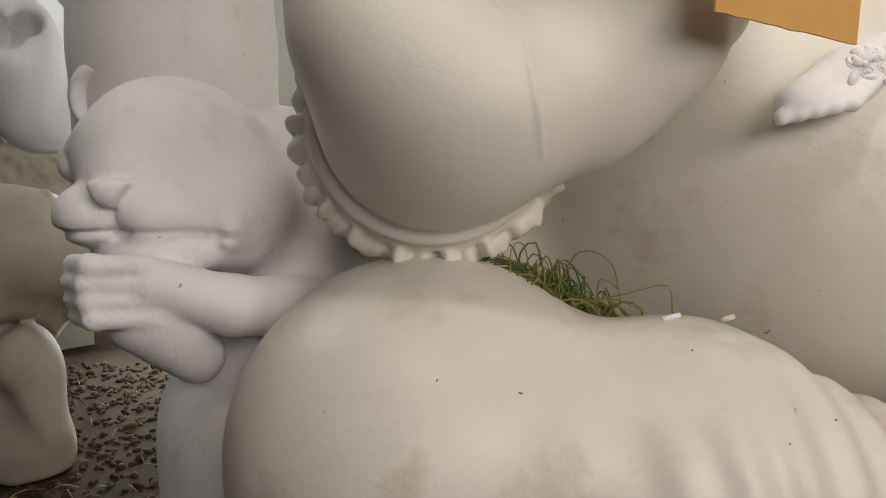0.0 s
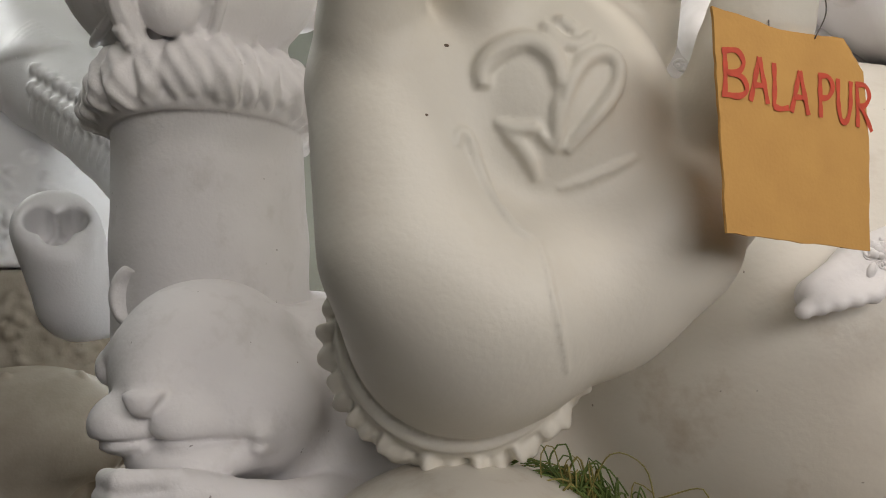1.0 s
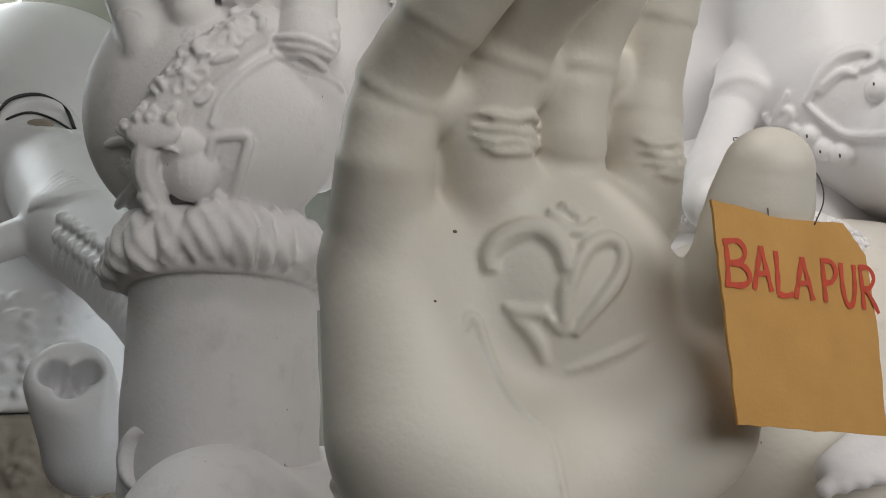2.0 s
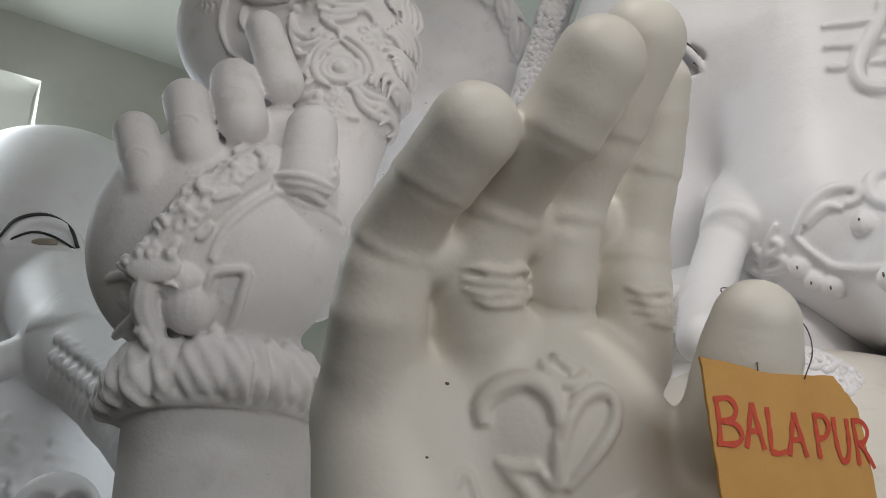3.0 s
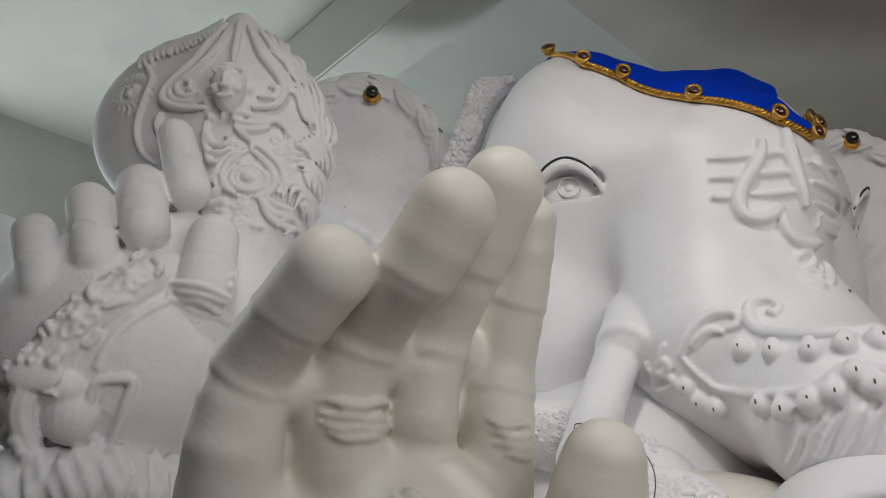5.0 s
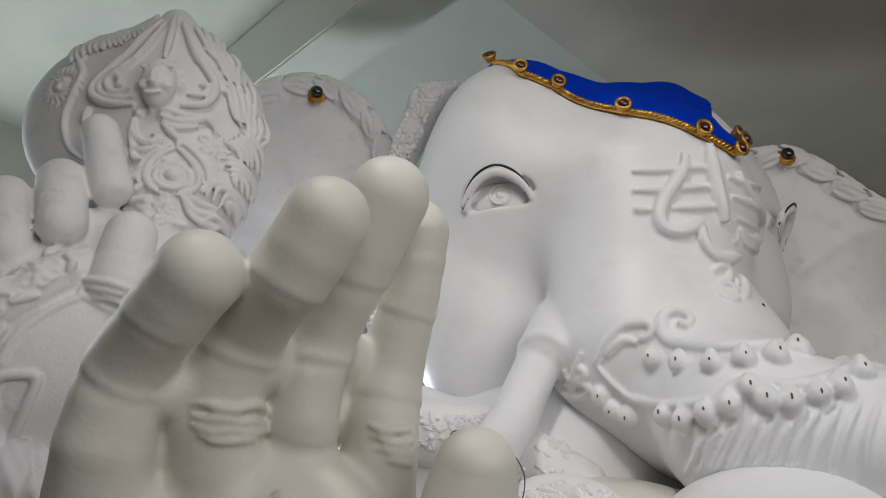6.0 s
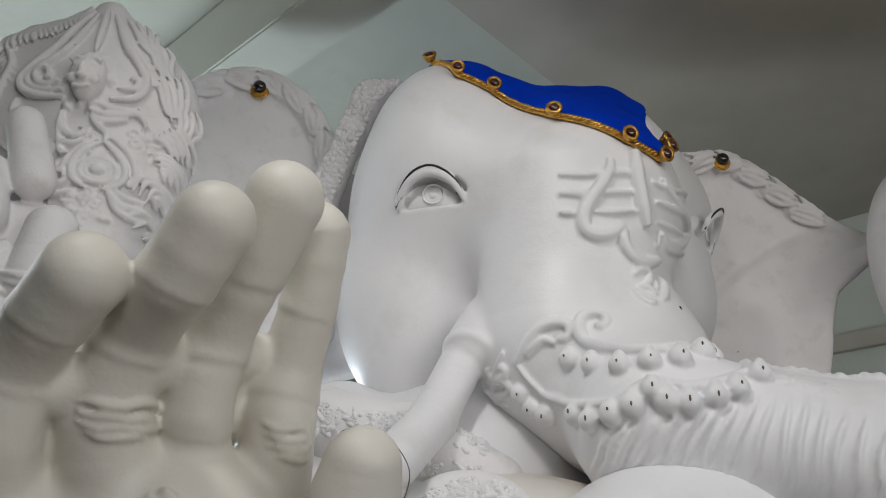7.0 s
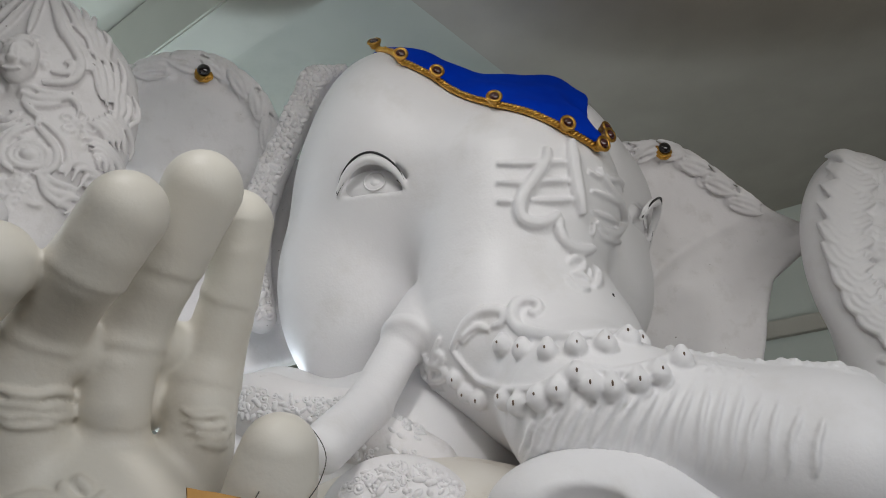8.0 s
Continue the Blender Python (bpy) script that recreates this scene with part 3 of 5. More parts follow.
class Heap:
    """Gathers pieces of geometry that become one mesh."""

    def __init__(self):
        self.v, self.f, self.m, self.n = [], [], [], 0

    def add(self, verts, faces, slot=0):
        self.v.append(np.asarray(verts, np.float32).reshape(-1, 3))
        self.f.append((np.asarray(faces, np.int64) + self.n))
        self.m.append(np.full(len(faces), slot))
        self.n += len(self.v[-1])

    def solid(self, f, lo, hi, h, slot=0):
        self.add(*surface(f, lo, hi, h), slot)

    def tube(self, pts, radii, slot=0, sides=8, closed=False):
        """A round rod through points, with a radius at each."""
        pts = np.asarray(pts, np.float64)
        k = len(pts)
        radii = np.broadcast_to(radii, k)
        tang = np.gradient(pts, axis=0) if not closed else np.roll(pts, -1, 0) - np.roll(pts, 1, 0)
        tang /= np.linalg.norm(tang, axis=1)[:, None] + 1e-9
        up = np.array([0.31, 0.87, 0.38])
        rows = []
        for i in range(k):
            a = np.cross(tang[i], up)
            a /= np.linalg.norm(a) + 1e-9
            b = np.cross(a, tang[i])
            ang = np.arange(sides) * 2 * np.pi / sides
            rows.append(pts[i] + radii[i] * (np.cos(ang)[:, None] * a + np.sin(ang)[:, None] * b))
        v = np.concatenate(rows)
        fs = []
        for i in range(k if closed else k - 1):
            j = (i + 1) % k
            for s in range(sides):
                fs.append((i * sides + s, i * sides + (s + 1) % sides, j * sides + (s + 1) % sides, j * sides + s))
        if not closed:
            v = np.concatenate([v, pts[[0, -1]]])
            for s in range(sides):
                fs.append(((s + 1) % sides, s, k * sides, k * sides))
                fs.append(((k - 1) * sides + s, (k - 1) * sides + (s + 1) % sides, k * sides + 1, k * sides + 1))
        self.add(v, fs, slot)

    def ball(self, c, r, slot=0, axes=None, seg=10, rings=6):
        """A small ellipsoid; r may have three radii along axes."""
        r = np.broadcast_to(r, 3)
        axes = np.eye(3) if axes is None else np.asarray(axes)
        th = np.linspace(0, np.pi, rings + 1)
        ph = np.arange(seg) * 2 * np.pi / seg
        g = np.stack([np.outer(np.sin(th), np.cos(ph)), np.outer(np.sin(th), np.sin(ph)), np.outer(np.cos(th), np.ones(seg))], -1)
        v = (g.reshape(-1, 3) * r) @ axes + np.asarray(c)
        fs = [(i * seg + s, (i + 1) * seg + s, (i + 1) * seg + (s + 1) % seg, i * seg + (s + 1) % seg) for i in range(rings) for s in range(seg)]
        self.add(v, fs, slot)

    def melt(self, other, slot, voxel, rounds):
        """Takes in another heap with all its pieces moulded into one soft skin."""
        ob = new("moulding", other.mesh("moulding", []))
        skin = ob.modifiers.new("skin", "REMESH")
        skin.mode, skin.voxel_size = "VOXEL", voxel
        soft = ob.modifiers.new("soft", "SMOOTH")
        soft.factor, soft.iterations = 0.35, rounds
        me = bpy.data.meshes.new_from_object(ob.evaluated_get(bpy.context.evaluated_depsgraph_get()))
        v = np.empty(len(me.vertices) * 3, np.float32)
        me.vertices.foreach_get("co", v)
        size = np.empty(len(me.polygons), np.int32)
        me.polygons.foreach_get("loop_total", size)
        start = np.empty(len(me.polygons), np.int32)
        me.polygons.foreach_get("loop_start", start)
        loop = np.empty(len(me.loops), np.int32)
        me.loops.foreach_get("vertex_index", loop)
        idx = start[:, None] + np.minimum(np.arange(4)[None, :], size[:, None] - 1)
        self.add(v.reshape(-1, 3), loop[idx], slot)
        bpy.data.objects.remove(ob)
        bpy.data.meshes.remove(me)

    def mesh(self, name, materials):
        v, f, m = np.concatenate(self.v), np.concatenate(self.f), np.concatenate(self.m)
        me = bpy.data.meshes.new(name)
        tri = f[:, 2] == f[:, 3]
        loops = np.where(tri, 3, 4)
        keep = np.ones(f.shape, bool)
        keep[tri, 3] = False
        me.vertices.add(len(v))
        me.vertices.foreach_set("co", v.ravel())
        me.loops.add(int(loops.sum()))
        me.loops.foreach_set("vertex_index", f[keep].astype(np.int32))
        me.polygons.add(len(f))
        me.polygons.foreach_set("loop_start", np.concatenate([[0], np.cumsum(loops)[:-1]]).astype(np.int32))
        for mat in materials:
            me.materials.append(mat)
        me.polygons.foreach_set("material_index", m.astype(np.int32))
        me.polygons.foreach_set("use_smooth", np.ones(len(f), bool))
        me.update(calc_edges=True)
        me.validate()
        return me


def curve(pts, step=0.012):
    """A smooth line through a few points."""
    pts = np.asarray(pts, np.float64)
    ext = np.concatenate([[2 * pts[0] - pts[1]], pts, [2 * pts[-1] - pts[-2]]])
    out = []
    for i in range(1, len(ext) - 2):
        p0, p1, p2, p3 = ext[i - 1:i + 3]
        n = max(2, int(np.linalg.norm(p2 - p1) / step))
        t = (np.arange(n) / n)[:, None]
        out.append(0.5 * (2 * p1 + (p2 - p0) * t + (2 * p0 - 5 * p1 + 4 * p2 - p3) * t ** 2 + (3 * p1 - p0 - 3 * p2 + p3) * t ** 3))
    return np.concatenate(out + [pts[-1:]])


def normals(f, pts, e=0.004):
    pts = np.asarray(pts, np.float64)
    g = []
    for i in range(3):
        d = np.zeros(3)
        d[i] = e
        g.append(f(list((pts + d).T)) - f(list((pts - d).T)))
    g = np.stack(g, 1)
    return g / (np.linalg.norm(g, axis=1)[:, None] + 1e-9)


def drape(f, xz, y0=0.7, y1=3.6, along=(0, 1, 0)):
    """Sets points of a front view, pairs of x and z, onto the skin of a solid."""
    xz = np.asarray(xz, np.float64)
    s = np.linspace(0, y1 - y0, 500)
    start = np.stack([xz[:, 0] - along[0] * (MID[1] - y0), np.full(len(xz), y0), xz[:, 1]], 1) if along[0] else np.stack([xz[:, 0], np.full(len(xz), y0), xz[:, 1]], 1)
    p = start[:, None, :] + s[None, :, None] * np.asarray(along)
    v = f([p[..., 0], p[..., 1], p[..., 2]])
    k = np.argmax(v < 0, 1)
    k = np.where((v < 0).any(1), k, np.argmin(v, 1))
    return p[np.arange(len(xz)), k]


def cling(f, pts):
    pts = np.asarray(pts, np.float64)
    for _ in range(4):
        pts = pts - normals(f, pts) * np.clip(f(list(pts.T)), -0.05, 0.05)[:, None]
    return pts


def stroke(heap, f, xz, r, slot=0, lift=0.0, ends=0.35, y0=0.7, y1=3.6, step=0.012):
    """A raised line modelled on the skin of a solid, thinner towards its ends."""
    line = curve(drape(f, xz, y0, y1), step)
    line = cling(f, line)
    line = line + normals(f, line) * lift
    n = len(line)
    t = np.linspace(0, 1, n)
    heap.tube(line, r * (ends + (1 - ends) * np.clip(4 * np.minimum(t, 1 - t), 0, 1)), slot, 8)


def tangent_axes(f, c):
    nrm = normals(f, [c])[0]
    a = np.cross(nrm, (0.05, 0.1, 1.0))
    a /= np.linalg.norm(a)
    return a, np.cross(nrm, a) * -1, nrm


def scroll(heap, f, c, R, turns, r, slot, flip=1, start=0.0):
    """A spiral curl lying on the skin round the point c."""
    a, b, nrm = tangent_axes(f, c)
    t = np.linspace(0, 1, max(10, int(14 * turns)))
    ang = start + flip * t * turns * 2 * np.pi
    line = np.asarray(c) + (R * (1 - 0.85 * t) * np.cos(ang))[:, None] * a + (R * (1 - 0.85 * t) * np.sin(ang))[:, None] * b
    line = cling(f, line)
    heap.tube(line, r * (0.7 + 0.4 * t), slot, 6)
    heap.ball(line[-1] + nrm * r * 0.4, r * 1.6, slot, seg=8, rings=5)


def rosette(heap, f, c, R, petals, slot):
    a, b, nrm = tangent_axes(f, c)
    for k in range(petals):
        w = 2 * np.pi * k / petals
        d = np.cos(w) * a + np.sin(w) * b
        e = np.cross(nrm, d)
        heap.ball(np.asarray(c) + d * R * 0.6, (R * 0.42, R * 0.24, R * 0.16), slot, (d, e, nrm), 8, 5)
        heap.ball(np.asarray(c) + d * R * 0.62 + nrm * R * 0.14, (R * 0.2, R * 0.09, R * 0.08), slot, (d, e, nrm), 6, 4)
    heap.ball(np.asarray(c) + nrm * R * 0.05, R * 0.26, slot, seg=8, rings=5)


def flat_flower(heap, f, c, R, petals, slot, turn=0.0):
    """A low flower whose petals are rimmed, about a round heart."""
    a, b, nrm = tangent_axes(f, c)
    c = np.asarray(c)
    for k in range(petals):
        w = turn + 2 * np.pi * k / petals
        d, e = np.cos(w) * a + np.sin(w) * b, np.cos(w) * b - np.sin(w) * a
        s = np.arange(14) * 2 * np.pi / 14
        loop = c + (R * (0.62 - 0.36 * np.cos(s)))[:, None] * d + (R * 0.24 * np.sin(s) * (1 - 0.35 * np.cos(s)))[:, None] * e
        heap.tube(cling(f, loop) + nrm * R * 0.08, R * 0.095, slot, 6, True)
    heap.ball(c + nrm * R * 0.12, (R * 0.26, R * 0.26, R * 0.24), slot, (a, b, nrm), 10, 6)


def lock(heap, f, path, spread, strands, r, slot, lift=0.012, y0=0.7, y1=3.6):
    """A lock of hair or flame: strands side by side that lie apart at first and close up at the tip."""
    path = curve([(x, 0, z) for x, z in path], 0.02)[:, (0, 2)]
    d = np.gradient(path, axis=0)
    side = np.stack([-d[:, 1], d[:, 0]], 1) / (np.linalg.norm(d, axis=1)[:, None] + 1e-9)
    t = np.linspace(0, 1, len(path))
    for k in range(strands):
        u = (k / max(1, strands - 1) - 0.5) * spread
        wave = u * (1 - 0.6 * t ** 1.5) + 0.08 * spread * np.sin(t * 6)
        line = path + side * wave[:, None]
        first = int(len(line) * 0.10 * (k % 2))
        stroke(heap, f, line[first::2], r, slot, lift, 0.35, y0, y1)


def carved_scatter(heap, f, pts, size, slot, rnd):
    """Small crowded leaf and bud shapes such as moulded plaster ornament has."""
    for c in cling(f, pts):
        a, b, nrm = tangent_axes(f, c)
        w = rnd.uniform(0, 6.28)
        d = np.cos(w) * a + np.sin(w) * b
        k = rnd.random()
        s = size * rnd.uniform(0.7, 1.3)
        if k < 0.4:
            heap.ball(c, (s, s * 0.5, s * 0.45), slot, (d, np.cross(nrm, d), nrm), 8, 5)
        elif k < 0.7:
            scroll(heap, f, c, s * 1.1, 1.3, s * 0.24, slot, 1 if rnd.random() < 0.5 else -1, w)
        else:
            heap.ball(c, s * 0.6, slot, (d, np.cross(nrm, d), nrm), 8, 5)


def box_mesh(bm, lo, hi, m=None):
    r = bmesh.ops.create_cube(bm, size=1)
    c, s = (Vector(lo) + Vector(hi)) / 2, Vector(hi) - Vector(lo)
    for v in r["verts"]:
        v.co = Vector((v.co.x * s.x, v.co.y * s.y, v.co.z * s.z)) + c
        if m is not None:
            v.co = m @ v.co


def part(name, bm, mat, parent=None, label=""):
    me = bpy.data.meshes.new(name)
    bm.to_mesh(me)
    bm.free()
    me.materials.append(mat)
    ob = new(name, me)
    ob.parent = parent
    if label:
        tagged(ob, label)
    return ob


def boxes(name, spans, mat, bevel=0.0, m=None):
    bm = bmesh.new()
    for lo, hi in spans:
        box_mesh(bm, lo, hi, m)
    if bevel:
        bmesh.ops.bevel(bm, geom=bm.edges[:], offset=bevel, segments=2, affect="EDGES")
    return part(name, bm, mat)


# ---- the workshop ----
# the room stands at an angle to the statue: its own axes
ROOM = Matrix.Translation((-2.76, 4.38, 0)) @ Matrix.Rotation(radians(42), 4, "Z")
tagged(boxes("floor", [((-9, -10, -0.1), (9, 4, 0))], EARTH, m=ROOM), "brown trampled earth floor of the workshop", "floor", kind="structure")
CEIL = 4.86
# the ceiling is left open above the visitor for the added, unseen key light
ADDED_WELL_ROOM = ROOM.inverted() @ Vector((*ADDED_WELL, 0))
LX, LY = ADDED_WELL_ROOM.x, ADDED_WELL_ROOM.y
tagged(boxes("ceiling", [((-9, -10, CEIL), (LX - 0.6, 4, CEIL + 0.2)), ((LX + 0.6, -10, CEIL), (9, 4, CEIL + 0.2)), ((LX - 0.6, -10, CEIL), (LX + 0.6, LY - 0.6, CEIL + 0.2)),
                         ((LX - 0.6, LY + 0.6, CEIL), (LX + 0.6, 4, CEIL + 0.2))], PAINT, m=ROOM), "pale green distempered slab ceiling", "ceiling", kind="structure")
# the lower slab has a darker, browner tone than the ceiling
tagged(boxes("ceiling_slab", [((1.3, -10, 4.50), (9, -3.585, CEIL - 0.004))], CONCRETE, m=ROOM), "lower ceiling slab in a darker grey-brown", "ceiling", kind="structure")
tagged(boxes("beam", [((1.08, -3.583, 4.375), (1.41, -0.003, CEIL - 0.003))], PAINT, 0.012, ROOM), "pale green painted concrete beam", "beam", kind="structure")
# the long wall with its window
# span of the unseen doorway, assumed for the cool light
ADDED_DOOR = (0.70, 1.90)
WIN = (-1.35, -0.10, 3.35, 4.42)
tagged(boxes("wall_north", [((-9, 0, 0), (WIN[0], 0.25, CEIL)), ((WIN[1], 0, 0), (ADDED_DOOR[0], 0.25, CEIL)), ((ADDED_DOOR[1], 0, 0), (9, 0.25, CEIL)), ((ADDED_DOOR[0], 0, 2.55), (ADDED_DOOR[1], 0.25, CEIL)), ((WIN[0], 0, 0), (WIN[1], 0.25, WIN[2])),
                            ((WIN[0], 0, WIN[3]), (WIN[1], 0.25, CEIL))], PAINT, m=ROOM), "stained pale green plastered wall with a window and an added, unseen doorway", "wall", kind="structure")
tagged(boxes("wall_east", [((5.7, -10, 0), (5.95, 0, CEIL))], PAINT, m=ROOM), "pale green plastered end wall", "wall", kind="structure")
tagged(boxes("trim", [((5.62, -9, 3.42), (5.70, -0.01, 3.55))], CONCRETE, 0.006, ROOM), "dark concrete band on the end wall", "trim", kind="structure")
tagged(boxes("wall_west", [((-9.2, -10, 0), (-9, 0, CEIL))], PAINT, m=ROOM), "plain plastered wall", "wall", kind="structure")
# unseen wall, opened where the added front lamp stands
tagged(boxes("wall_south", [((-9, -8.75, 0), (-5.0, -8.5, CEIL)), ((2.3, -8.75, 0), (9, -8.5, CEIL)), ((-5.0, -8.75, 3.8), (2.3, -8.5, CEIL)), ((-5.0, -8.75, 0), (2.3, -8.5, 2.0))], PAINT, m=ROOM),
       "plain plastered wall out of view, with a wide opening added for the front light", "wall", kind="structure")
backdrop = boxes("backdrop", [((-4, 3.0, 1.0), (2.5, 3.05, 7.0))], GLOW, m=ROOM)
tagged(backdrop, "plain bright overcast sky outside the window", "backdrop", kind="structure")

# ---- the great statue ----
great = Heap()
palm_h, face_h, ear_h, arm_h, mace_h, far_h, rest_h = (Heap() for _ in range(7))
palm_h.solid(raised_hand, (-0.45, 0.93, 0.75), (0.76, 2.5, 2.56), 0.0078)
palm_h.solid(wrist_frill, (-0.45, 1.35, 0.95), (0.38, 1.80, 1.75), 0.0065)
face_h.solid(head, (0.30, 1.45, 1.60), (2.95, 3.9, 4.30), 0.0122)
ear_h.solid(lambda p: ear(p, EAR_LEFT, (-0.2, 3.16, 1)), (-1.0, 2.9, 2.4), (0.7, 3.5, 4.25), 0.011)
ear_h.solid(lambda p: ear(p, EAR_RIGHT, (2.6, 3.26, -1)), (1.95, 2.95, 2.3), (3.25, 3.6, 3.95), 0.011)
great.solid(body, (-0.5, 1.0, 0.2), (2.3, 3.8, 2.85), 0.016, 5)
arm_h.solid(rear_arm, (-1.20, 1.80, 0.85), (0.05, 2.95, 3.25), 0.010)
arm_h.solid(arm_frill, (-1.20, 1.85, 1.80), (-0.3, 2.70, 2.15), 0.008)
mace_h.solid(mace, (-1.12, 2.0, 2.1), (0.0, 2.75, 3.95), 0.011)
far_h.solid(far_mace, (2.7, 2.5, 2.0), (3.65, 3.1, 3.8), 0.014)
great.solid(trunk_tip_hand, (1.0, 1.6, 1.45), (2.15, 2.4, 2.08), 0.011, 0)
great.solid(chest, (-0.5, 2.2, 1.2), (1.8, 3.5, 2.6), 0.014, 0)

rnd = random.Random(7)
# the sign of om in the palm
for xz, r in (([(0.037, 1.754), (0.035, 1.778), (0.050, 1.804), (0.081, 1.823), (0.116, 1.829), (0.145, 1.815), (0.163, 1.787), (0.166, 1.752)], 0.022),
              ([(0.165, 1.675), (0.174, 1.727), (0.191, 1.772), (0.219, 1.803), (0.251, 1.809), (0.270, 1.789), (0.262, 1.748), (0.228, 1.703), (0.192, 1.665), (0.176, 1.646)], 0.016),
              ([(-0.009, 1.652), (-0.012, 1.667), (-0.001, 1.678), (0.011, 1.662), (0.018, 1.634), (0.033, 1.595), (0.052, 1.553), (0.076, 1.515), (0.108, 1.491)], 0.011),
              ([(0.058, 1.694), (0.085, 1.686), (0.119, 1.683), (0.131, 1.690)], 0.013), ([(0.070, 1.682), (0.098, 1.657), (0.117, 1.628), (0.126, 1.599)], 0.014),
              ([(0.128, 1.680), (0.147, 1.661), (0.159, 1.646)], 0.010), ([(0.165, 1.742), (0.162, 1.694), (0.159, 1.646)], 0.013),
              ([(0.165, 1.584), (0.200, 1.593), (0.251, 1.612), (0.306, 1.636)], 0.008),
              ([(0.143, 1.864), (0.152, 1.850), (0.170, 1.828), (0.195, 1.821), (0.217, 1.834), (0.228, 1.848)], 0.013), ([(0.164, 1.875), (0.183, 1.861), (0.202, 1.845)], 0.014),
              ([(0.118, 1.487), (0.134, 1.405), (0.145, 1.342), (0.159, 1.270)], 0.006)):
    stroke(palm_h, raised_hand, xz, r, 1, 0.0, 0.6)
# finger rings: wavy cords round the root of two fingers, with a worn knot
for run in ([(0.012, 2.028), (0.058, 2.017), (0.098, 2.022), (0.122, 2.032), (0.138, 2.052)], [(0.012, 2.008), (0.057, 1.998), (0.097, 2.001), (0.124, 2.012), (0.138, 2.032)],
            [(0.012, 1.989), (0.057, 1.980), (0.097, 1.983), (0.122, 1.992), (0.138, 2.012)], [(0.024, 1.970), (0.061, 1.964), (0.096, 1.966), (0.120, 1.974)],
            [(0.329, 2.027), (0.360, 2.017), (0.405, 2.018), (0.425, 2.024)], [(0.335, 2.003), (0.381, 1.994), (0.410, 1.998), (0.428, 2.004)],
            [(0.345, 1.980), (0.390, 1.975), (0.412, 1.978), (0.427, 1.984)], [(0.362, 1.960), (0.400, 1.957), (0.424, 1.965)]):
    wavy = [(x, z + 0.0025 * math.sin(90 * x + 70 * z)) for x, z in curve([(x, 0, z) for x, z in run], 0.014)[:, (0, 2)]]
    stroke(palm_h, raised_hand, wavy, 0.0100, 1, 0.002, 0.2)
for x, z in ((0.415, 2.012), (0.423, 1.992), (0.414, 1.972), (0.400, 1.984)):
    c = drape(raised_hand, [(x, z)])[0]
    palm_h.ball(c, (0.014, 0.012, 0.010), 1)

# forehead marks
for xz, r in (([(1.237, 3.148), (1.319, 3.140), (1.406, 3.145), (1.522, 3.161)], 0.014),
              ([(1.234, 3.068), (1.326, 3.058), (1.402, 3.067), (1.523, 3.084)], 0.014),
              ([(1.231, 2.990), (1.281, 2.983)], 0.014),
              ([(1.355, 2.986), (1.431, 2.991), (1.514, 3.007)], 0.013),
              ([(1.598, 3.146), (1.685, 3.147), (1.895, 3.279)], 0.013),
              ([(1.608, 3.069), (1.683, 3.075), (1.803, 3.106)], 0.013),
              ([(1.605, 2.990), (1.676, 2.995), (1.783, 3.027)], 0.012),
              ([(1.427, 3.209), (1.419, 3.156), (1.381, 3.090), (1.335, 3.023), (1.312, 2.965), (1.318, 2.913), (1.361, 2.893), (1.416, 2.906), (1.459, 2.945)], 0.024),
              ([(1.525, 3.254), (1.527, 3.159), (1.537, 3.069), (1.549, 2.992), (1.558, 2.956)], 0.028),
              ([(1.650, 3.177), (1.678, 3.135), (1.737, 3.107), (1.806, 3.099), (1.858, 3.097), (1.749, 2.971), (1.666, 2.936), (1.625, 2.955)], 0.020),
              ([(1.463, 2.923), (1.456, 2.873), (1.487, 2.828), (1.544, 2.817), (1.610, 2.846)], 0.022),
              ([(1.612, 2.944), (1.608, 2.892)], 0.012),
              ([(1.633, 2.930), (1.684, 2.913), (1.841, 3.011)], 0.014),
              ([(1.483, 2.755), (1.515, 2.780), (1.553, 2.776), (1.544, 2.731), (1.510, 2.710)], 0.013),
              ([(1.496, 2.707), (1.537, 2.703), (1.561, 2.681)], 0.012),
              ([(1.471, 2.691), (1.483, 2.653), (1.517, 2.631), (1.549, 2.645)], 0.012),
              ([(1.609, 2.776), (1.629, 2.744), (1.600, 2.677), (1.572, 2.656)], 0.011),
              ([(1.575, 2.752), (1.578, 2.713)], 0.010)):
    stroke(face_h, head, xz, 1.1 * r, 0, 0.40 * r, 0.6)
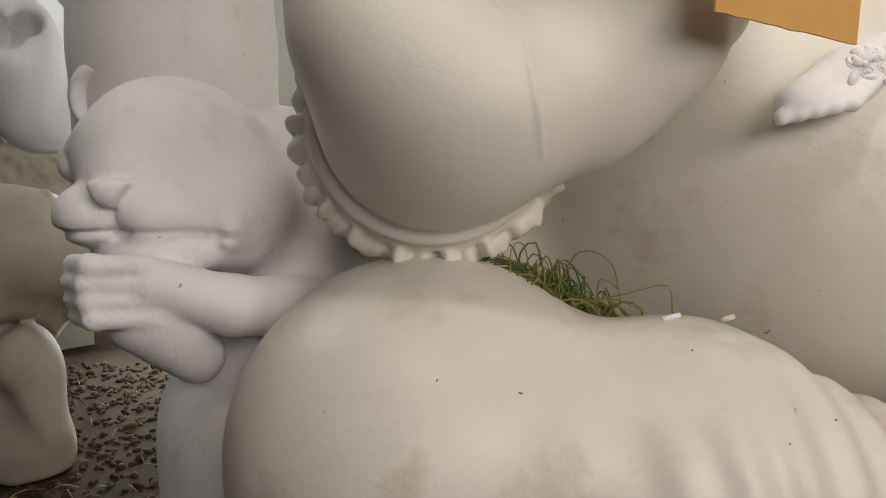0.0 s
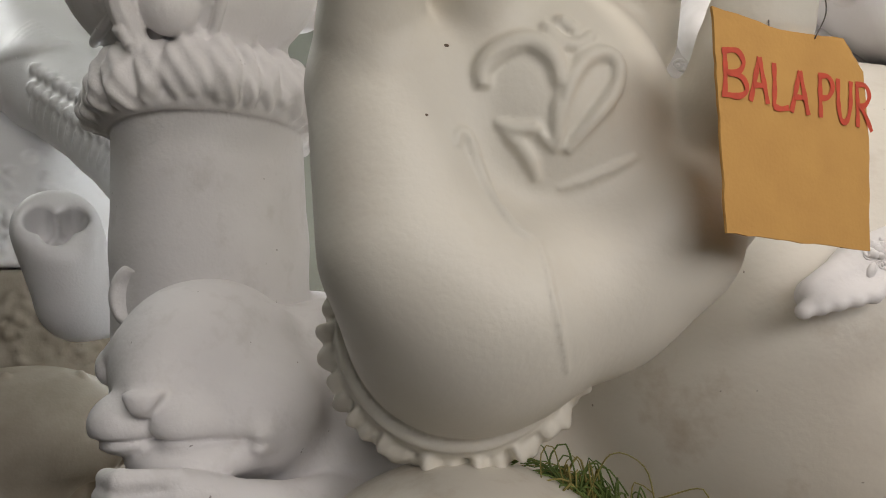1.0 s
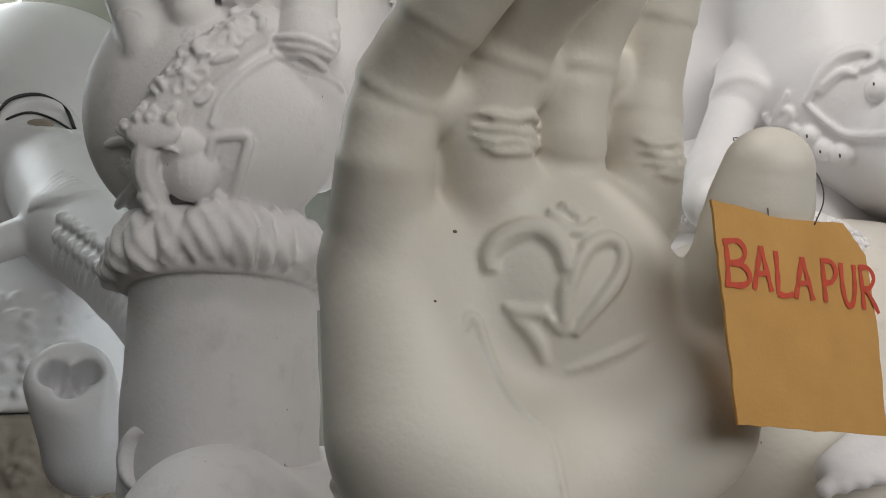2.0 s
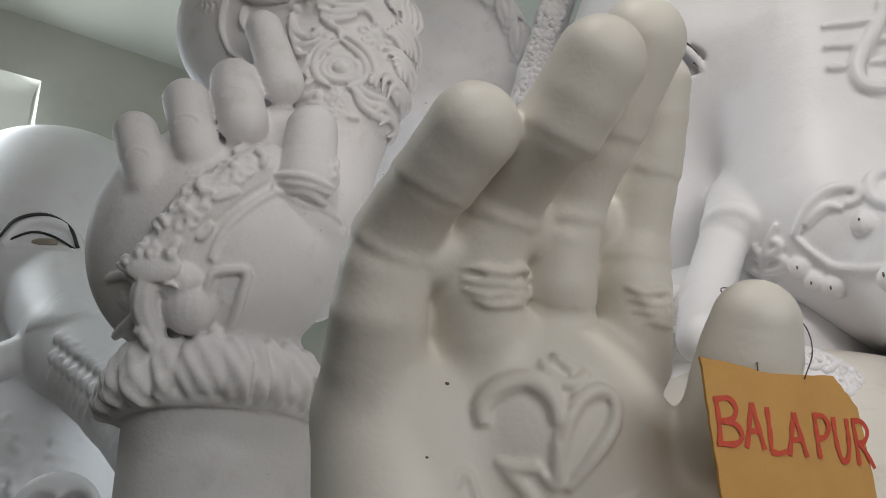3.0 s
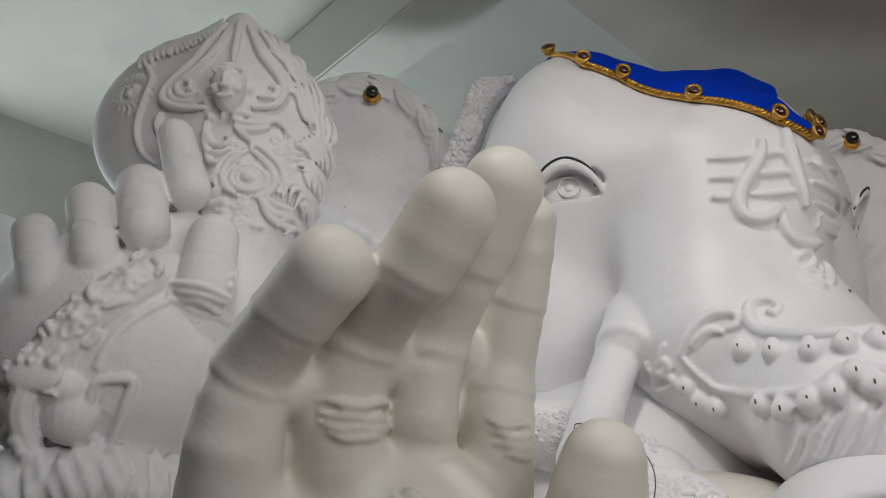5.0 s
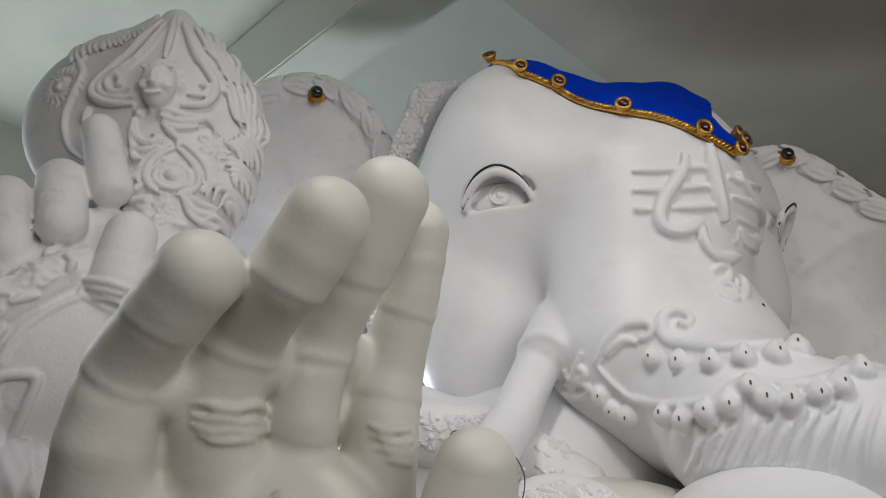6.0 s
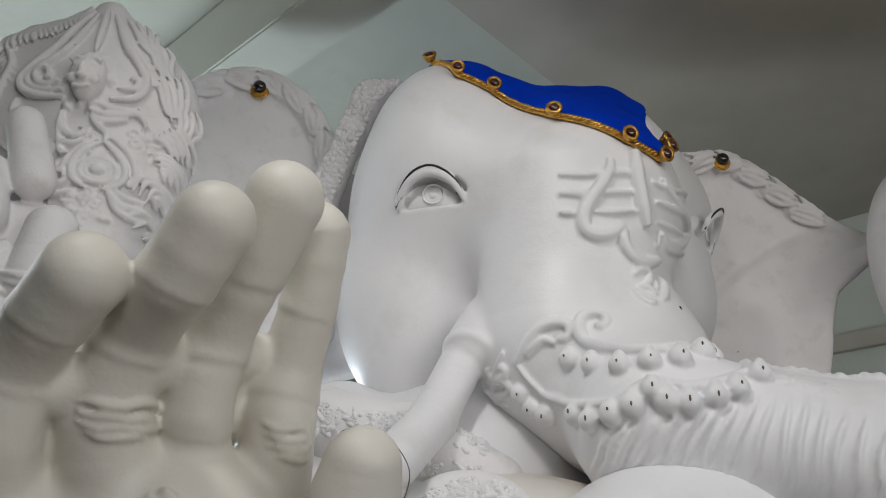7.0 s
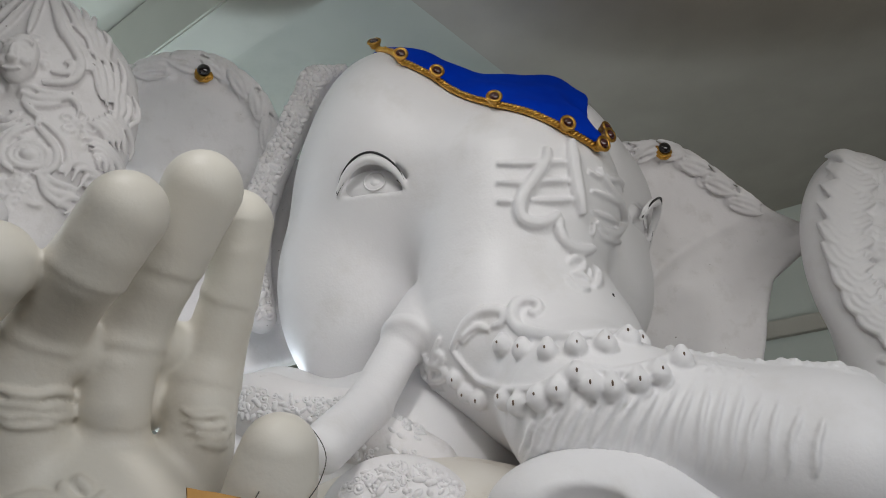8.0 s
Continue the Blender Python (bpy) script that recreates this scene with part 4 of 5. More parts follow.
# trunk ornament: curls, edging lines and bells
for xz, r in (([(1.311, 2.530), (1.326, 2.516), (1.344, 2.534), (1.339, 2.564), (1.303, 2.579), (1.267, 2.561), (1.255, 2.517), (1.265, 2.475), (1.294, 2.433), (1.335, 2.376), (1.425, 2.365), (1.542, 2.398)], 0.020),
              ([(1.190, 2.493), (1.222, 2.500), (1.228, 2.536), (1.198, 2.551), (1.152, 2.550), (1.112, 2.522), (1.084, 2.479), (1.069, 2.445)], 0.016),
              ([(1.183, 2.480), (1.151, 2.500), (1.119, 2.486), (1.095, 2.458)], 0.013),
              ([(1.064, 2.447), (1.087, 2.411), (1.124, 2.362), (1.171, 2.308), (1.193, 2.239), (1.229, 2.207), (1.275, 2.213), (1.322, 2.241), (1.363, 2.261), (1.392, 2.250), (1.445, 2.234), (1.514, 2.244), (1.592, 2.269), (1.671, 2.312), (1.756, 2.362)], 0.013),
              ([(1.005, 2.443), (1.030, 2.438), (1.040, 2.418), (1.019, 2.408), (0.994, 2.429), (0.983, 2.455)], 0.013),
              ([(0.993, 2.411), (1.025, 2.401), (1.052, 2.381), (1.047, 2.362), (1.015, 2.371), (0.992, 2.401), (0.982, 2.427)], 0.013),
              ([(1.029, 2.489), (1.019, 2.362), (1.054, 2.329)], 0.013)):
    stroke(face_h, head, xz, 1.1 * r, 0, 0.45 * r, 0.6)
for run in ([(1.216, 2.413), (1.252, 2.357), (1.295, 2.319), (1.369, 2.322), (1.457, 2.328), (1.550, 2.362), (1.66, 2.40)],
            [(1.087, 2.344), (1.129, 2.296), (1.166, 2.263), (1.189, 2.199), (1.208, 2.166), (1.252, 2.173), (1.297, 2.187)],
            [(1.351, 2.227), (1.385, 2.192), (1.442, 2.185), (1.518, 2.204), (1.585, 2.226), (1.676, 2.278)]):
    for c in drape(head, run):
        nrm = normals(head, [c])[0]
        s = rnd.uniform(0.92, 1.10)
        nrm = 0.6 * nrm + np.array((-0.25, -0.75, 0.0))
        nrm /= np.linalg.norm(nrm)
        face_h.ball(c + nrm * 0.010, (0.037 * s, 0.037, 0.037 * s), 0, None, 14, 9)
        face_h.ball(c + nrm * 0.012 + np.array((0.002, 0, 0.034)), (0.018, 0.018, 0.014), 0)
        # a dark dot paints the shade inside the bell's hole
        great.ball(c + nrm * 0.046 + np.array((rnd.uniform(-0.008, 0.008), 0, rnd.uniform(-0.004, 0.006))), (0.0036, 0.004, rnd.uniform(0.005, 0.010)), 4, seg=6, rings=4)
# ribs across the underside of the trunk
for run in ([(1.251, 2.126), (1.233, 2.092), (1.227, 2.051)], [(1.277, 2.132), (1.254, 2.090), (1.245, 2.039)], [(1.312, 2.141), (1.282, 2.090), (1.265, 2.042)], [(1.360, 2.149), (1.323, 2.093), (1.301, 2.044)], [(1.412, 2.158), (1.370, 2.098), (1.346, 2.047)], [(1.463, 2.160), (1.415, 2.096), (1.390, 2.045)],
            [(1.515, 2.168), (1.458, 2.094), (1.433, 2.036)], [(1.567, 2.171), (1.511, 2.093), (1.486, 2.027)], [(1.618, 2.177), (1.562, 2.092), (1.540, 2.018)], [(1.667, 2.178), (1.617, 2.090), (1.601, 2.008)], [(1.710, 2.177), (1.674, 2.087), (1.661, 1.997)], [(1.753, 2.171), (1.709, 2.077), (1.698, 1.988)],
            [(1.793, 2.156), (1.752, 2.067), (1.739, 1.986)], [(1.835, 2.133), (1.792, 2.057), (1.779, 1.981)], [(1.872, 2.113), (1.842, 2.046), (1.829, 1.973)], [(1.917, 2.088), (1.883, 2.028), (1.872, 1.963)], [(1.961, 2.060), (1.937, 2.009), (1.928, 1.952)]):
    a, m, b = (np.array(q) for q in run)
    stroke(face_h, head, [a + 0.35 * (a - m), a, m, b, b + 0.6 * (b - m)], 0.0100, 0, 0.0035, 0.1)
ridge = curve(drape(head, [(1.745, 2.335), (1.858, 2.301), (1.999, 2.273), (2.138, 2.241), (2.244, 2.228)]), 0.03)
carved_scatter(face_h, head, np.concatenate([ridge + np.array((rnd.uniform(-0.02, 0.02), 0, dz)) for dz in (0.0, 0.02, -0.02)]), 0.026, 0, rnd)
for x, z, R in ((1.757, 2.255, 0.045), (1.785, 2.237, 0.038), (1.832, 2.228, 0.040)):
    rosette(face_h, head, drape(head, [(x, z)])[0], R, 6, 0)
great.ball(drape(head, [(1.662, 2.643)])[0], (0.006, 0.006, 0.012), 3)


def eye_of(c, turn):
    """An almond eye on the head's own axes: ball, iris, heavy upper lid and painted outline."""
    def way(q):
        return np.array((-FORE[1] * q[0] - FORE[0] * q[1], FORE[0] * q[0] - FORE[1] * q[1], q[2]))
    side, out, up = (way(q) for q in turn)
    c = way(c) + np.array((MID[0], MID[1], 0))

    def spot(u, o, z):
        return c + side * u + out * o + up * z
    great.ball(spot(0, -0.088, 0.045), (0.165, 0.105, 0.105), 0, (side, out, up), 30, 20)
    n = out + np.array((0, 0, -0.06))
    n /= np.linalg.norm(n)
    ang = np.arange(28) * 2 * np.pi / 28
    hub = spot(-0.008, 0.016, 0.048)
    great.tube(hub + 0.044 * (np.cos(ang)[:, None] * side + np.sin(ang)[:, None] * up), 0.0040, 0, 6, True)
    great.ball(hub - n * 0.004, (0.022, 0.010, 0.022), 0, (side, n, up), 14, 8)
    arc = curve([spot(0.151, 0.004, 0.0), spot(0.122, 0.035, 0.062), spot(0.068, 0.066, 0.110), spot(0.0, 0.080, 0.127), spot(-0.062, 0.072, 0.108), spot(-0.115, 0.044, 0.062), spot(-0.150, 0.008, -0.012)], 0.008)
    t = np.linspace(0, 1, len(arc))
    thick = 0.007 + 0.014 * np.sin(np.pi * np.clip(t, 0.02, 0.98)) ** 0.6
    face_h.tube(arc - up * thick[:, None] * 0.5, thick, 0, 10)
    great.tube(arc + (out * 0.95 + up * 0.50) * thick[:, None], 0.0052, 3, 6)
    low = curve([spot(-0.148, 0.006, -0.014), spot(-0.130, 0.020, 0.012), spot(-0.108, 0.030, 0.034)], 0.008)
    great.tube(low + out * 0.006, 0.0035, 3, 6)
    low = curve([spot(0.150, 0.006, -0.002), spot(0.135, 0.020, 0.020), spot(0.115, 0.032, 0.045)], 0.008)
    great.tube(low + out * 0.006, 0.0035, 3, 6)


for eye in EYES:
    eye_of(*eye)

# ears: carved rims
for outline, mid, span in ((EAR_LEFT, (-0.2, 3.16, 1), (1, 8)), (EAR_RIGHT, (2.6, 3.26, -1), (1, 6))):
    def this_ear(p, outline=outline, mid=mid):
        return ear(p, outline, mid)
    rim = curve([(x, 0, z) for x, z in outline[span[0]:span[1]]], 0.01)[:, (0, 2)]
    hub = np.mean(np.asarray(outline), 0)
    d = np.gradient(rim, axis=0)
    inward = np.stack([-d[:, 1], d[:, 0]], 1) / np.linalg.norm(d, axis=1)[:, None]
    inward *= np.sign(((hub - rim) * inward).sum(1))[:, None]
    for s0 in range(0, len(rim) - 14, 17):          # one leaf after another
        n = min(24, len(rim) - s0)
        t = np.linspace(0, 1, n)
        for k in range(5):
            off = 0.014 + 0.088 * (k / 4) * (1 - t ** 1.6) + 0.008 * np.sin(t * 6 + k)
            line = rim[s0:s0 + n] + inward[s0:s0 + n] * off[:, None]
            stroke(ear_h, this_ear, line[k:n - 2 * (4 - k) or None:4], 0.0135, 2, 0.020, 0.3)
        curl = rim[s0 + 3] + inward[s0 + 3] * 0.075
        scroll(ear_h, this_ear, drape(this_ear, [curl])[0], 0.042, 1.6, 0.014, 2, 1 if mid[2] > 0 else -1, s0)

# band of carved ornament between ear and brow
band = [(0.62, 3.02, 4.06, 0.06), (0.50, 3.00, 3.98, 0.085), (0.42, 3.0, 3.75, 0.075), (0.33, 3.02, 3.50, 0.075), (0.26, 3.05, 3.25, 0.085), (0.27, 3.05, 3.0, 0.08), (0.33, 3.0, 2.75, 0.07)]


def band_solid(p):
    return limb(p, band, 0.03)


ear_h.solid(band_solid, (0.1, 2.85, 2.6), (0.75, 3.2, 4.2), 0.012, 2)
spine = curve([b[:3] for b in band], 0.028)
carved_scatter(great, band_solid, np.concatenate([spine + np.array((dx, -0.075, rnd.uniform(-0.01, 0.01))) for dx in (-0.055, -0.02, 0.02, 0.055)]), 0.030, 2, rnd)
for k in (0.25, 0.5, 0.62, 0.8):
    rosette(ear_h, band_solid, cling(band_solid, [spine[int(k * len(spine))] + np.array((0, -0.08, 0))])[0], 0.05, 8, 2)

# mace: leaf scrolls, flames, boss and medallion
S = 2
for xz, r in (([(-0.512, 3.78), (-0.505, 3.653), (-0.502, 3.53)], 0.015),
              ([(-0.55, 3.75), (-0.604, 3.649), (-0.644, 3.56), (-0.696, 3.496), (-0.739, 3.435), (-0.746, 3.391), (-0.714, 3.357), (-0.644, 3.332), (-0.575, 3.325)], 0.017),
              ([(-0.535, 3.74), (-0.574, 3.609), (-0.616, 3.529), (-0.670, 3.476), (-0.717, 3.436), (-0.721, 3.401), (-0.690, 3.371), (-0.624, 3.354), (-0.585, 3.36)], 0.014),
              ([(-0.603, 3.396), (-0.637, 3.377), (-0.679, 3.392), (-0.698, 3.431), (-0.675, 3.454), (-0.645, 3.440), (-0.645, 3.412), (-0.662, 3.412)], 0.014),
              ([(-0.480, 3.74), (-0.455, 3.681), (-0.409, 3.575), (-0.371, 3.522), (-0.338, 3.471), (-0.319, 3.42), (-0.329, 3.366), (-0.360, 3.338), (-0.42, 3.325)], 0.017),
              ([(-0.455, 3.72), (-0.436, 3.672), (-0.396, 3.599), (-0.349, 3.533), (-0.303, 3.473), (-0.292, 3.42)], 0.014),
              ([(-0.40, 3.375), (-0.375, 3.378), (-0.350, 3.385), (-0.340, 3.412), (-0.351, 3.431), (-0.366, 3.420)], 0.013),
              ([(-0.484, 3.297), (-0.455, 3.305), (-0.405, 3.290), (-0.347, 3.296), (-0.325, 3.315)], 0.012), ([(-0.479, 3.281), (-0.432, 3.262), (-0.383, 3.264), (-0.328, 3.287), (-0.301, 3.261), (-0.296, 3.235)], 0.014),
              ([(-0.47, 3.262), (-0.439, 3.235), (-0.391, 3.236), (-0.35, 3.255)], 0.012), ([(-0.470, 3.25), (-0.430, 3.20), (-0.40, 3.17), (-0.396, 3.13)], 0.013),
              ([(-0.396, 3.125), (-0.358, 3.085), (-0.326, 3.050), (-0.311, 3.002), (-0.327, 2.960), (-0.37, 2.935)], 0.013), ([(-0.385, 3.155), (-0.336, 3.114), (-0.300, 3.067), (-0.285, 3.012), (-0.300, 2.965)], 0.012),
              ([(-0.405, 3.120), (-0.448, 3.078), (-0.468, 3.022), (-0.457, 2.972), (-0.42, 2.938)], 0.013), ([(-0.420, 3.140), (-0.484, 3.060), (-0.496, 3.009), (-0.482, 2.966)], 0.012),
              ([(-0.356, 2.945), (-0.337, 2.914), (-0.311, 2.893), (-0.278, 2.904), (-0.262, 2.925)], 0.013), ([(-0.344, 2.953), (-0.315, 2.930), (-0.282, 2.926), (-0.255, 2.937)], 0.012),
              ([(-0.350, 2.925), (-0.325, 2.880), (-0.29, 2.865), (-0.25, 2.88)], 0.012),
              ([(-0.885, 3.70), (-0.875, 3.663), (-0.848, 3.574), (-0.813, 3.498), (-0.820, 3.436), (-0.833, 3.376), (-0.842, 3.319), (-0.839, 3.255), (-0.812, 3.191), (-0.760, 3.150)], 0.010),
              ([(-0.750, 3.34), (-0.763, 3.297), (-0.748, 3.251)], 0.012),
              ([(-0.574, 3.275), (-0.564, 3.212), (-0.521, 3.162), (-0.488, 3.156), (-0.475, 3.185), (-0.497, 3.200)], 0.013), ([(-0.583, 3.236), (-0.546, 3.140), (-0.492, 3.118), (-0.462, 3.140)], 0.013),
              ([(-0.560, 3.16), (-0.53, 3.09), (-0.50, 3.075)], 0.012),
              ([(-0.556, 2.99), (-0.505, 3.008), (-0.470, 3.040)], 0.013), ([(-0.560, 2.960), (-0.503, 2.954), (-0.464, 2.972)], 0.013), ([(-0.55, 2.93), (-0.50, 2.915), (-0.45, 2.925)], 0.012)):
    stroke(mace_h, mace, xz, 1.05 * r, S, 0.95 * r, 0.5)
# locks of flame along the crest and down the edge
for run, spread, n in (([(-0.42, 3.76), (-0.385, 3.70), (-0.350, 3.635), (-0.325, 3.585)], 0.060, 4), ([(-0.35, 3.66), (-0.312, 3.600), (-0.282, 3.535), (-0.262, 3.49)], 0.060, 4),
                       ([(-0.285, 3.53), (-0.250, 3.45), (-0.222, 3.38), (-0.212, 3.30)], 0.078, 5), ([(-0.205, 3.40), (-0.180, 3.32), (-0.182, 3.24)], 0.050, 4),
                       ([(-0.245, 3.25), (-0.215, 3.23), (-0.188, 3.20), (-0.175, 3.14)], 0.075, 5), ([(-0.245, 3.09), (-0.222, 3.10), (-0.195, 3.085), (-0.182, 3.02)], 0.070, 5),
                       ([(-0.255, 2.94), (-0.232, 2.99), (-0.212, 2.98), (-0.20, 2.92)], 0.062, 5), ([(-0.275, 2.83), (-0.245, 2.87), (-0.222, 2.86), (-0.21, 2.81)], 0.058, 4),
                       ([(-0.62, 3.66), (-0.63, 3.71), (-0.605, 3.75), (-0.59, 3.80)], 0.070, 5), ([(-0.71, 3.62), (-0.725, 3.67), (-0.705, 3.71), (-0.70, 3.76)], 0.070, 5),
                       ([(-0.79, 3.59), (-0.80, 3.63), (-0.785, 3.67), (-0.785, 3.72)], 0.060, 4), ([(-0.845, 3.56), (-0.858, 3.61), (-0.845, 3.66)], 0.040, 3)):
    lock(mace_h, mace, run, 1.25 * spread, n, 0.0125, S, 0.016)
# the small mask in the middle: brows, eyes, nose, cheeks and a curly beard
boss = drape(mace, [(-0.497, 3.40)])[0] + np.array((0, -0.02, 0))
mace_h.ball(boss, (0.064, 0.060, 0.100), S, seg=16, rings=12)
mace_h.ball(boss + np.array((0, -0.058, -0.012)), (0.014, 0.020, 0.036), S)
mace_h.ball(boss + np.array((0, -0.060, -0.040)), (0.020, 0.018, 0.012), S)
mace_h.tube(curve([boss + np.array((x, -0.045, -0.068 - 0.006 * math.cos(x * 50))) for x in (-0.03, -0.015, 0, 0.015, 0.03)], 0.006), 0.007, S, 6)
for sx in (-1, 1):
    mace_h.ball(boss + np.array((0.030 * sx, -0.042, 0.018)), (0.014, 0.012, 0.009), S)
    mace_h.tube(curve([boss + np.array((sx * x, -0.046, z)) for x, z in ((0.006, 0.036), (0.03, 0.048), (0.055, 0.034))], 0.008), 0.008, S, 6)
    mace_h.ball(boss + np.array((0.036 * sx, -0.036, -0.035)), (0.022, 0.018, 0.020), S)
    for k in range(5):
        scroll(mace_h, mace, drape(mace, [(boss[0] + sx * (0.012 + 0.016 * k), boss[2] + 0.115 - 0.014 * k * k * 0.5)])[0] + np.array((0, -0.03, 0)), 0.022, 1.4, 0.010, S, sx, k)
for k in range(16):
    x, z = rnd.gauss(0, 0.038), rnd.uniform(-0.13, -0.08)
    scroll(mace_h, mace, drape(mace, [(boss[0] + x, boss[2] + z)])[0], 0.020, 1.3, 0.009, S, 1 if k % 2 else -1, k)
carved_scatter(mace_h, mace, drape(mace, [(-0.40 + rnd.gauss(0, 0.07), rnd.uniform(2.80, 3.22)) for _ in range(34)]), 0.020, S, rnd)
carved_scatter(mace_h, mace, drape(mace, [(-0.50 + rnd.gauss(0, 0.05), rnd.uniform(2.78, 2.95)) for _ in range(24)]), 0.022, S, rnd)
medal = drape(mace, [(-0.388, 3.006)])[0]
a, b, nrm = tangent_axes(mace, medal)
ang = np.arange(28) * 2 * np.pi / 28
for R, r in ((0.052, 0.011), (0.034, 0.006)):
    mace_h.tube(cling(mace, medal + R * (1.15 * np.cos(ang)[:, None] * a + 0.9 * np.sin(ang)[:, None] * b)) + nrm * 0.008, r, S, 6, True)
mace_h.ball(medal, (0.030, 0.030, 0.026), S, seg=14, rings=8)
flat_flower(mace_h, mace, drape(mace, [(-0.288, 3.185)])[0], 0.062, 5, S, 0.4)
flat_flower(mace_h, mace, drape(mace, [(-0.394, 2.905)])[0], 0.038, 6, S)
sun_c = drape(mace, [(-0.885, 3.455)])[0]
a, b, nrm = tangent_axes(mace, sun_c)
mace_h.ball(sun_c, (0.044, 0.044, 0.020), S, (a, b, nrm), 14, 8)
for dx, dz, r in ((-0.015, 0.012, 0.009), (0.015, 0.012, 0.009), (0, -0.004, 0.009), (0, -0.022, 0.012)):
    mace_h.ball(sun_c + a * dx + b * dz + nrm * 0.018, r, S)
for k in range(20):
    w = 2 * math.pi * k / 20
    d, e = math.cos(w) * a + math.sin(w) * b, math.cos(w) * b - math.sin(w) * a
    mace_h.tube(cling(mace, [sun_c + d * q + e * s for q, s in ((0.048, 0), (0.062, 0.006), (0.080, -0.004), (0.098, 0.006))]) + nrm * 0.003, [0.009, 0.010, 0.008, 0.003], S, 6)

# bracelet chain across the fist, elephant mask and thumb ring
chain = cling(rear_arm, curve(drape(rear_arm, [(-0.56, 2.64), (-0.63, 2.57), (-0.69, 2.50), (-0.75, 2.44), (-0.80, 2.37), (-0.84, 2.29)], 1.5), 0.02))
belt = chain - normals(rear_arm, chain) * 0.022
belt_rows = [(*c, 0.066) for c in belt[::4]]


def belted(p):
    return smin(rear_arm(p), limb(p, belt_rows, 0.02), 0.015)


arm_h.tube(belt, 0.074, S, 12)
for x, z, R, n in ((-0.645, 2.555, 0.066, 7), (-0.755, 2.415, 0.064, 7), (-0.835, 2.325, 0.045, 6), (-0.60, 2.665, 0.045, 6)):
    flat_flower(arm_h, belted, cling(belted, [drape(belted, [(x, z)], 1.5)[0]])[0], R, n, S, x * 9)
for xz in ([(-0.70, 2.52), (-0.725, 2.50), (-0.715, 2.47), (-0.69, 2.475)], [(-0.735, 2.49), (-0.76, 2.485), (-0.765, 2.46)], [(-0.63, 2.49), (-0.66, 2.475), (-0.69, 2.45)],
           [(-0.70, 2.40), (-0.715, 2.37), (-0.74, 2.35)], [(-0.80, 2.37), (-0.815, 2.40), (-0.835, 2.385), (-0.82, 2.36)], [(-0.60, 2.62), (-0.575, 2.60), (-0.58, 2.57)],
           [(-0.655, 2.63), (-0.67, 2.65), (-0.65, 2.68)], [(-0.775, 2.34), (-0.79, 2.31), (-0.815, 2.29)], [(-0.865, 2.35), (-0.855, 2.32), (-0.875, 2.30)]):
    stroke(arm_h, belted, xz, 0.014, S, 0.010, 0.5, 1.5)
arm_h.tube(cling(rear_arm, curve(drape(rear_arm, [(-0.53, 2.52), (-0.585, 2.47), (-0.635, 2.415), (-0.675, 2.36), (-0.700, 2.29)], 1.5), 0.02)), 0.012, S, 8)
carved_scatter(arm_h, belted, drape(belted, [(-0.80 + 0.10 * rnd.random(), 2.47 + 0.11 * rnd.random()) for _ in range(60)], 1.5), 0.009, S, rnd)
# the elephant mask: cheek, brow, trunk with a curled tip, curls and framed ears
arm_h.ball(drape(rear_arm, [(-0.769, 2.181)], 1.5)[0] + np.array((0, 0.012, 0)), (0.082, 0.070, 0.085), S, seg=18, rings=14)
arm_h.ball(drape(rear_arm, [(-0.791, 2.240)], 1.5)[0] + np.array((0, 0.010, 0)), (0.075, 0.060, 0.060), S, seg=18, rings=14)


def mask_base(p):
    return rear_arm(p) - 0.055


stroke(arm_h, mask_base, [(-0.858, 2.245), (-0.871, 2.212), (-0.881, 2.166), (-0.874, 2.128), (-0.863, 2.088), (-0.842, 2.032)], 0.037, S, -0.008, 0.75, 1.5)
stroke(arm_h, mask_base, [(-0.893, 2.113), (-0.876, 2.116), (-0.870, 2.096), (-0.860, 2.064)], 0.019, S, 0.022, 0.8, 1.5)
stroke(arm_h, mask_base, [(-0.811, 2.214), (-0.790, 2.218), (-0.769, 2.205)], 0.007, S, 0.004, 0.5, 1.5)
arm_h.ball(drape(mask_base, [(-0.838, 2.262)], 1.5)[0], (0.078, 0.018, 0.045), S, seg=16, rings=12)
for k, c in enumerate(drape(mask_base, [(-0.925, 2.280), (-0.885, 2.300), (-0.845, 2.292), (-0.905, 2.250), (-0.795, 2.285)], 1.5)):
    scroll(arm_h, mask_base, c + np.array((0, -0.018, 0)), 0.026 if k else 0.030, 1.4, 0.008, S, 1 if k % 2 else -1, 1.3 * k)
for run in ([(-0.694, 2.259), (-0.651, 2.267), (-0.608, 2.266), (-0.623, 2.212), (-0.641, 2.171), (-0.686, 2.096), (-0.708, 2.125), (-0.722, 2.154), (-0.707, 2.229), (-0.694, 2.259)],
            [(-1.011, 2.271), (-0.957, 2.269), (-0.919, 2.252), (-0.916, 2.208), (-0.934, 2.165), (-1.077, 2.148)]):
    stroke(arm_h, rear_arm, run, 0.015, S, 0.010, 0.85, 1.5)
for x, z in ((-0.674, 2.193), (-0.962, 2.204)):
    flat_flower(arm_h, rear_arm, drape(rear_arm, [(x, z)], 1.5)[0], 0.028, 5, S)
for k in range(4):
    stroke(arm_h, rear_arm, [(-0.555, 2.57 - 0.019 * k), (-0.50, 2.555 - 0.019 * k), (-0.44, 2.545 - 0.019 * k), (-0.385, 2.54 - 0.019 * k)], 0.0105, S, 0.006, 0.8, 1.5)
carved_scatter(arm_h, rear_arm, drape(rear_arm, [(-0.385 + 0.03 * rnd.random(), 2.45 + 0.18 * rnd.random()) for _ in range(24)], 1.5), 0.022, S, rnd)
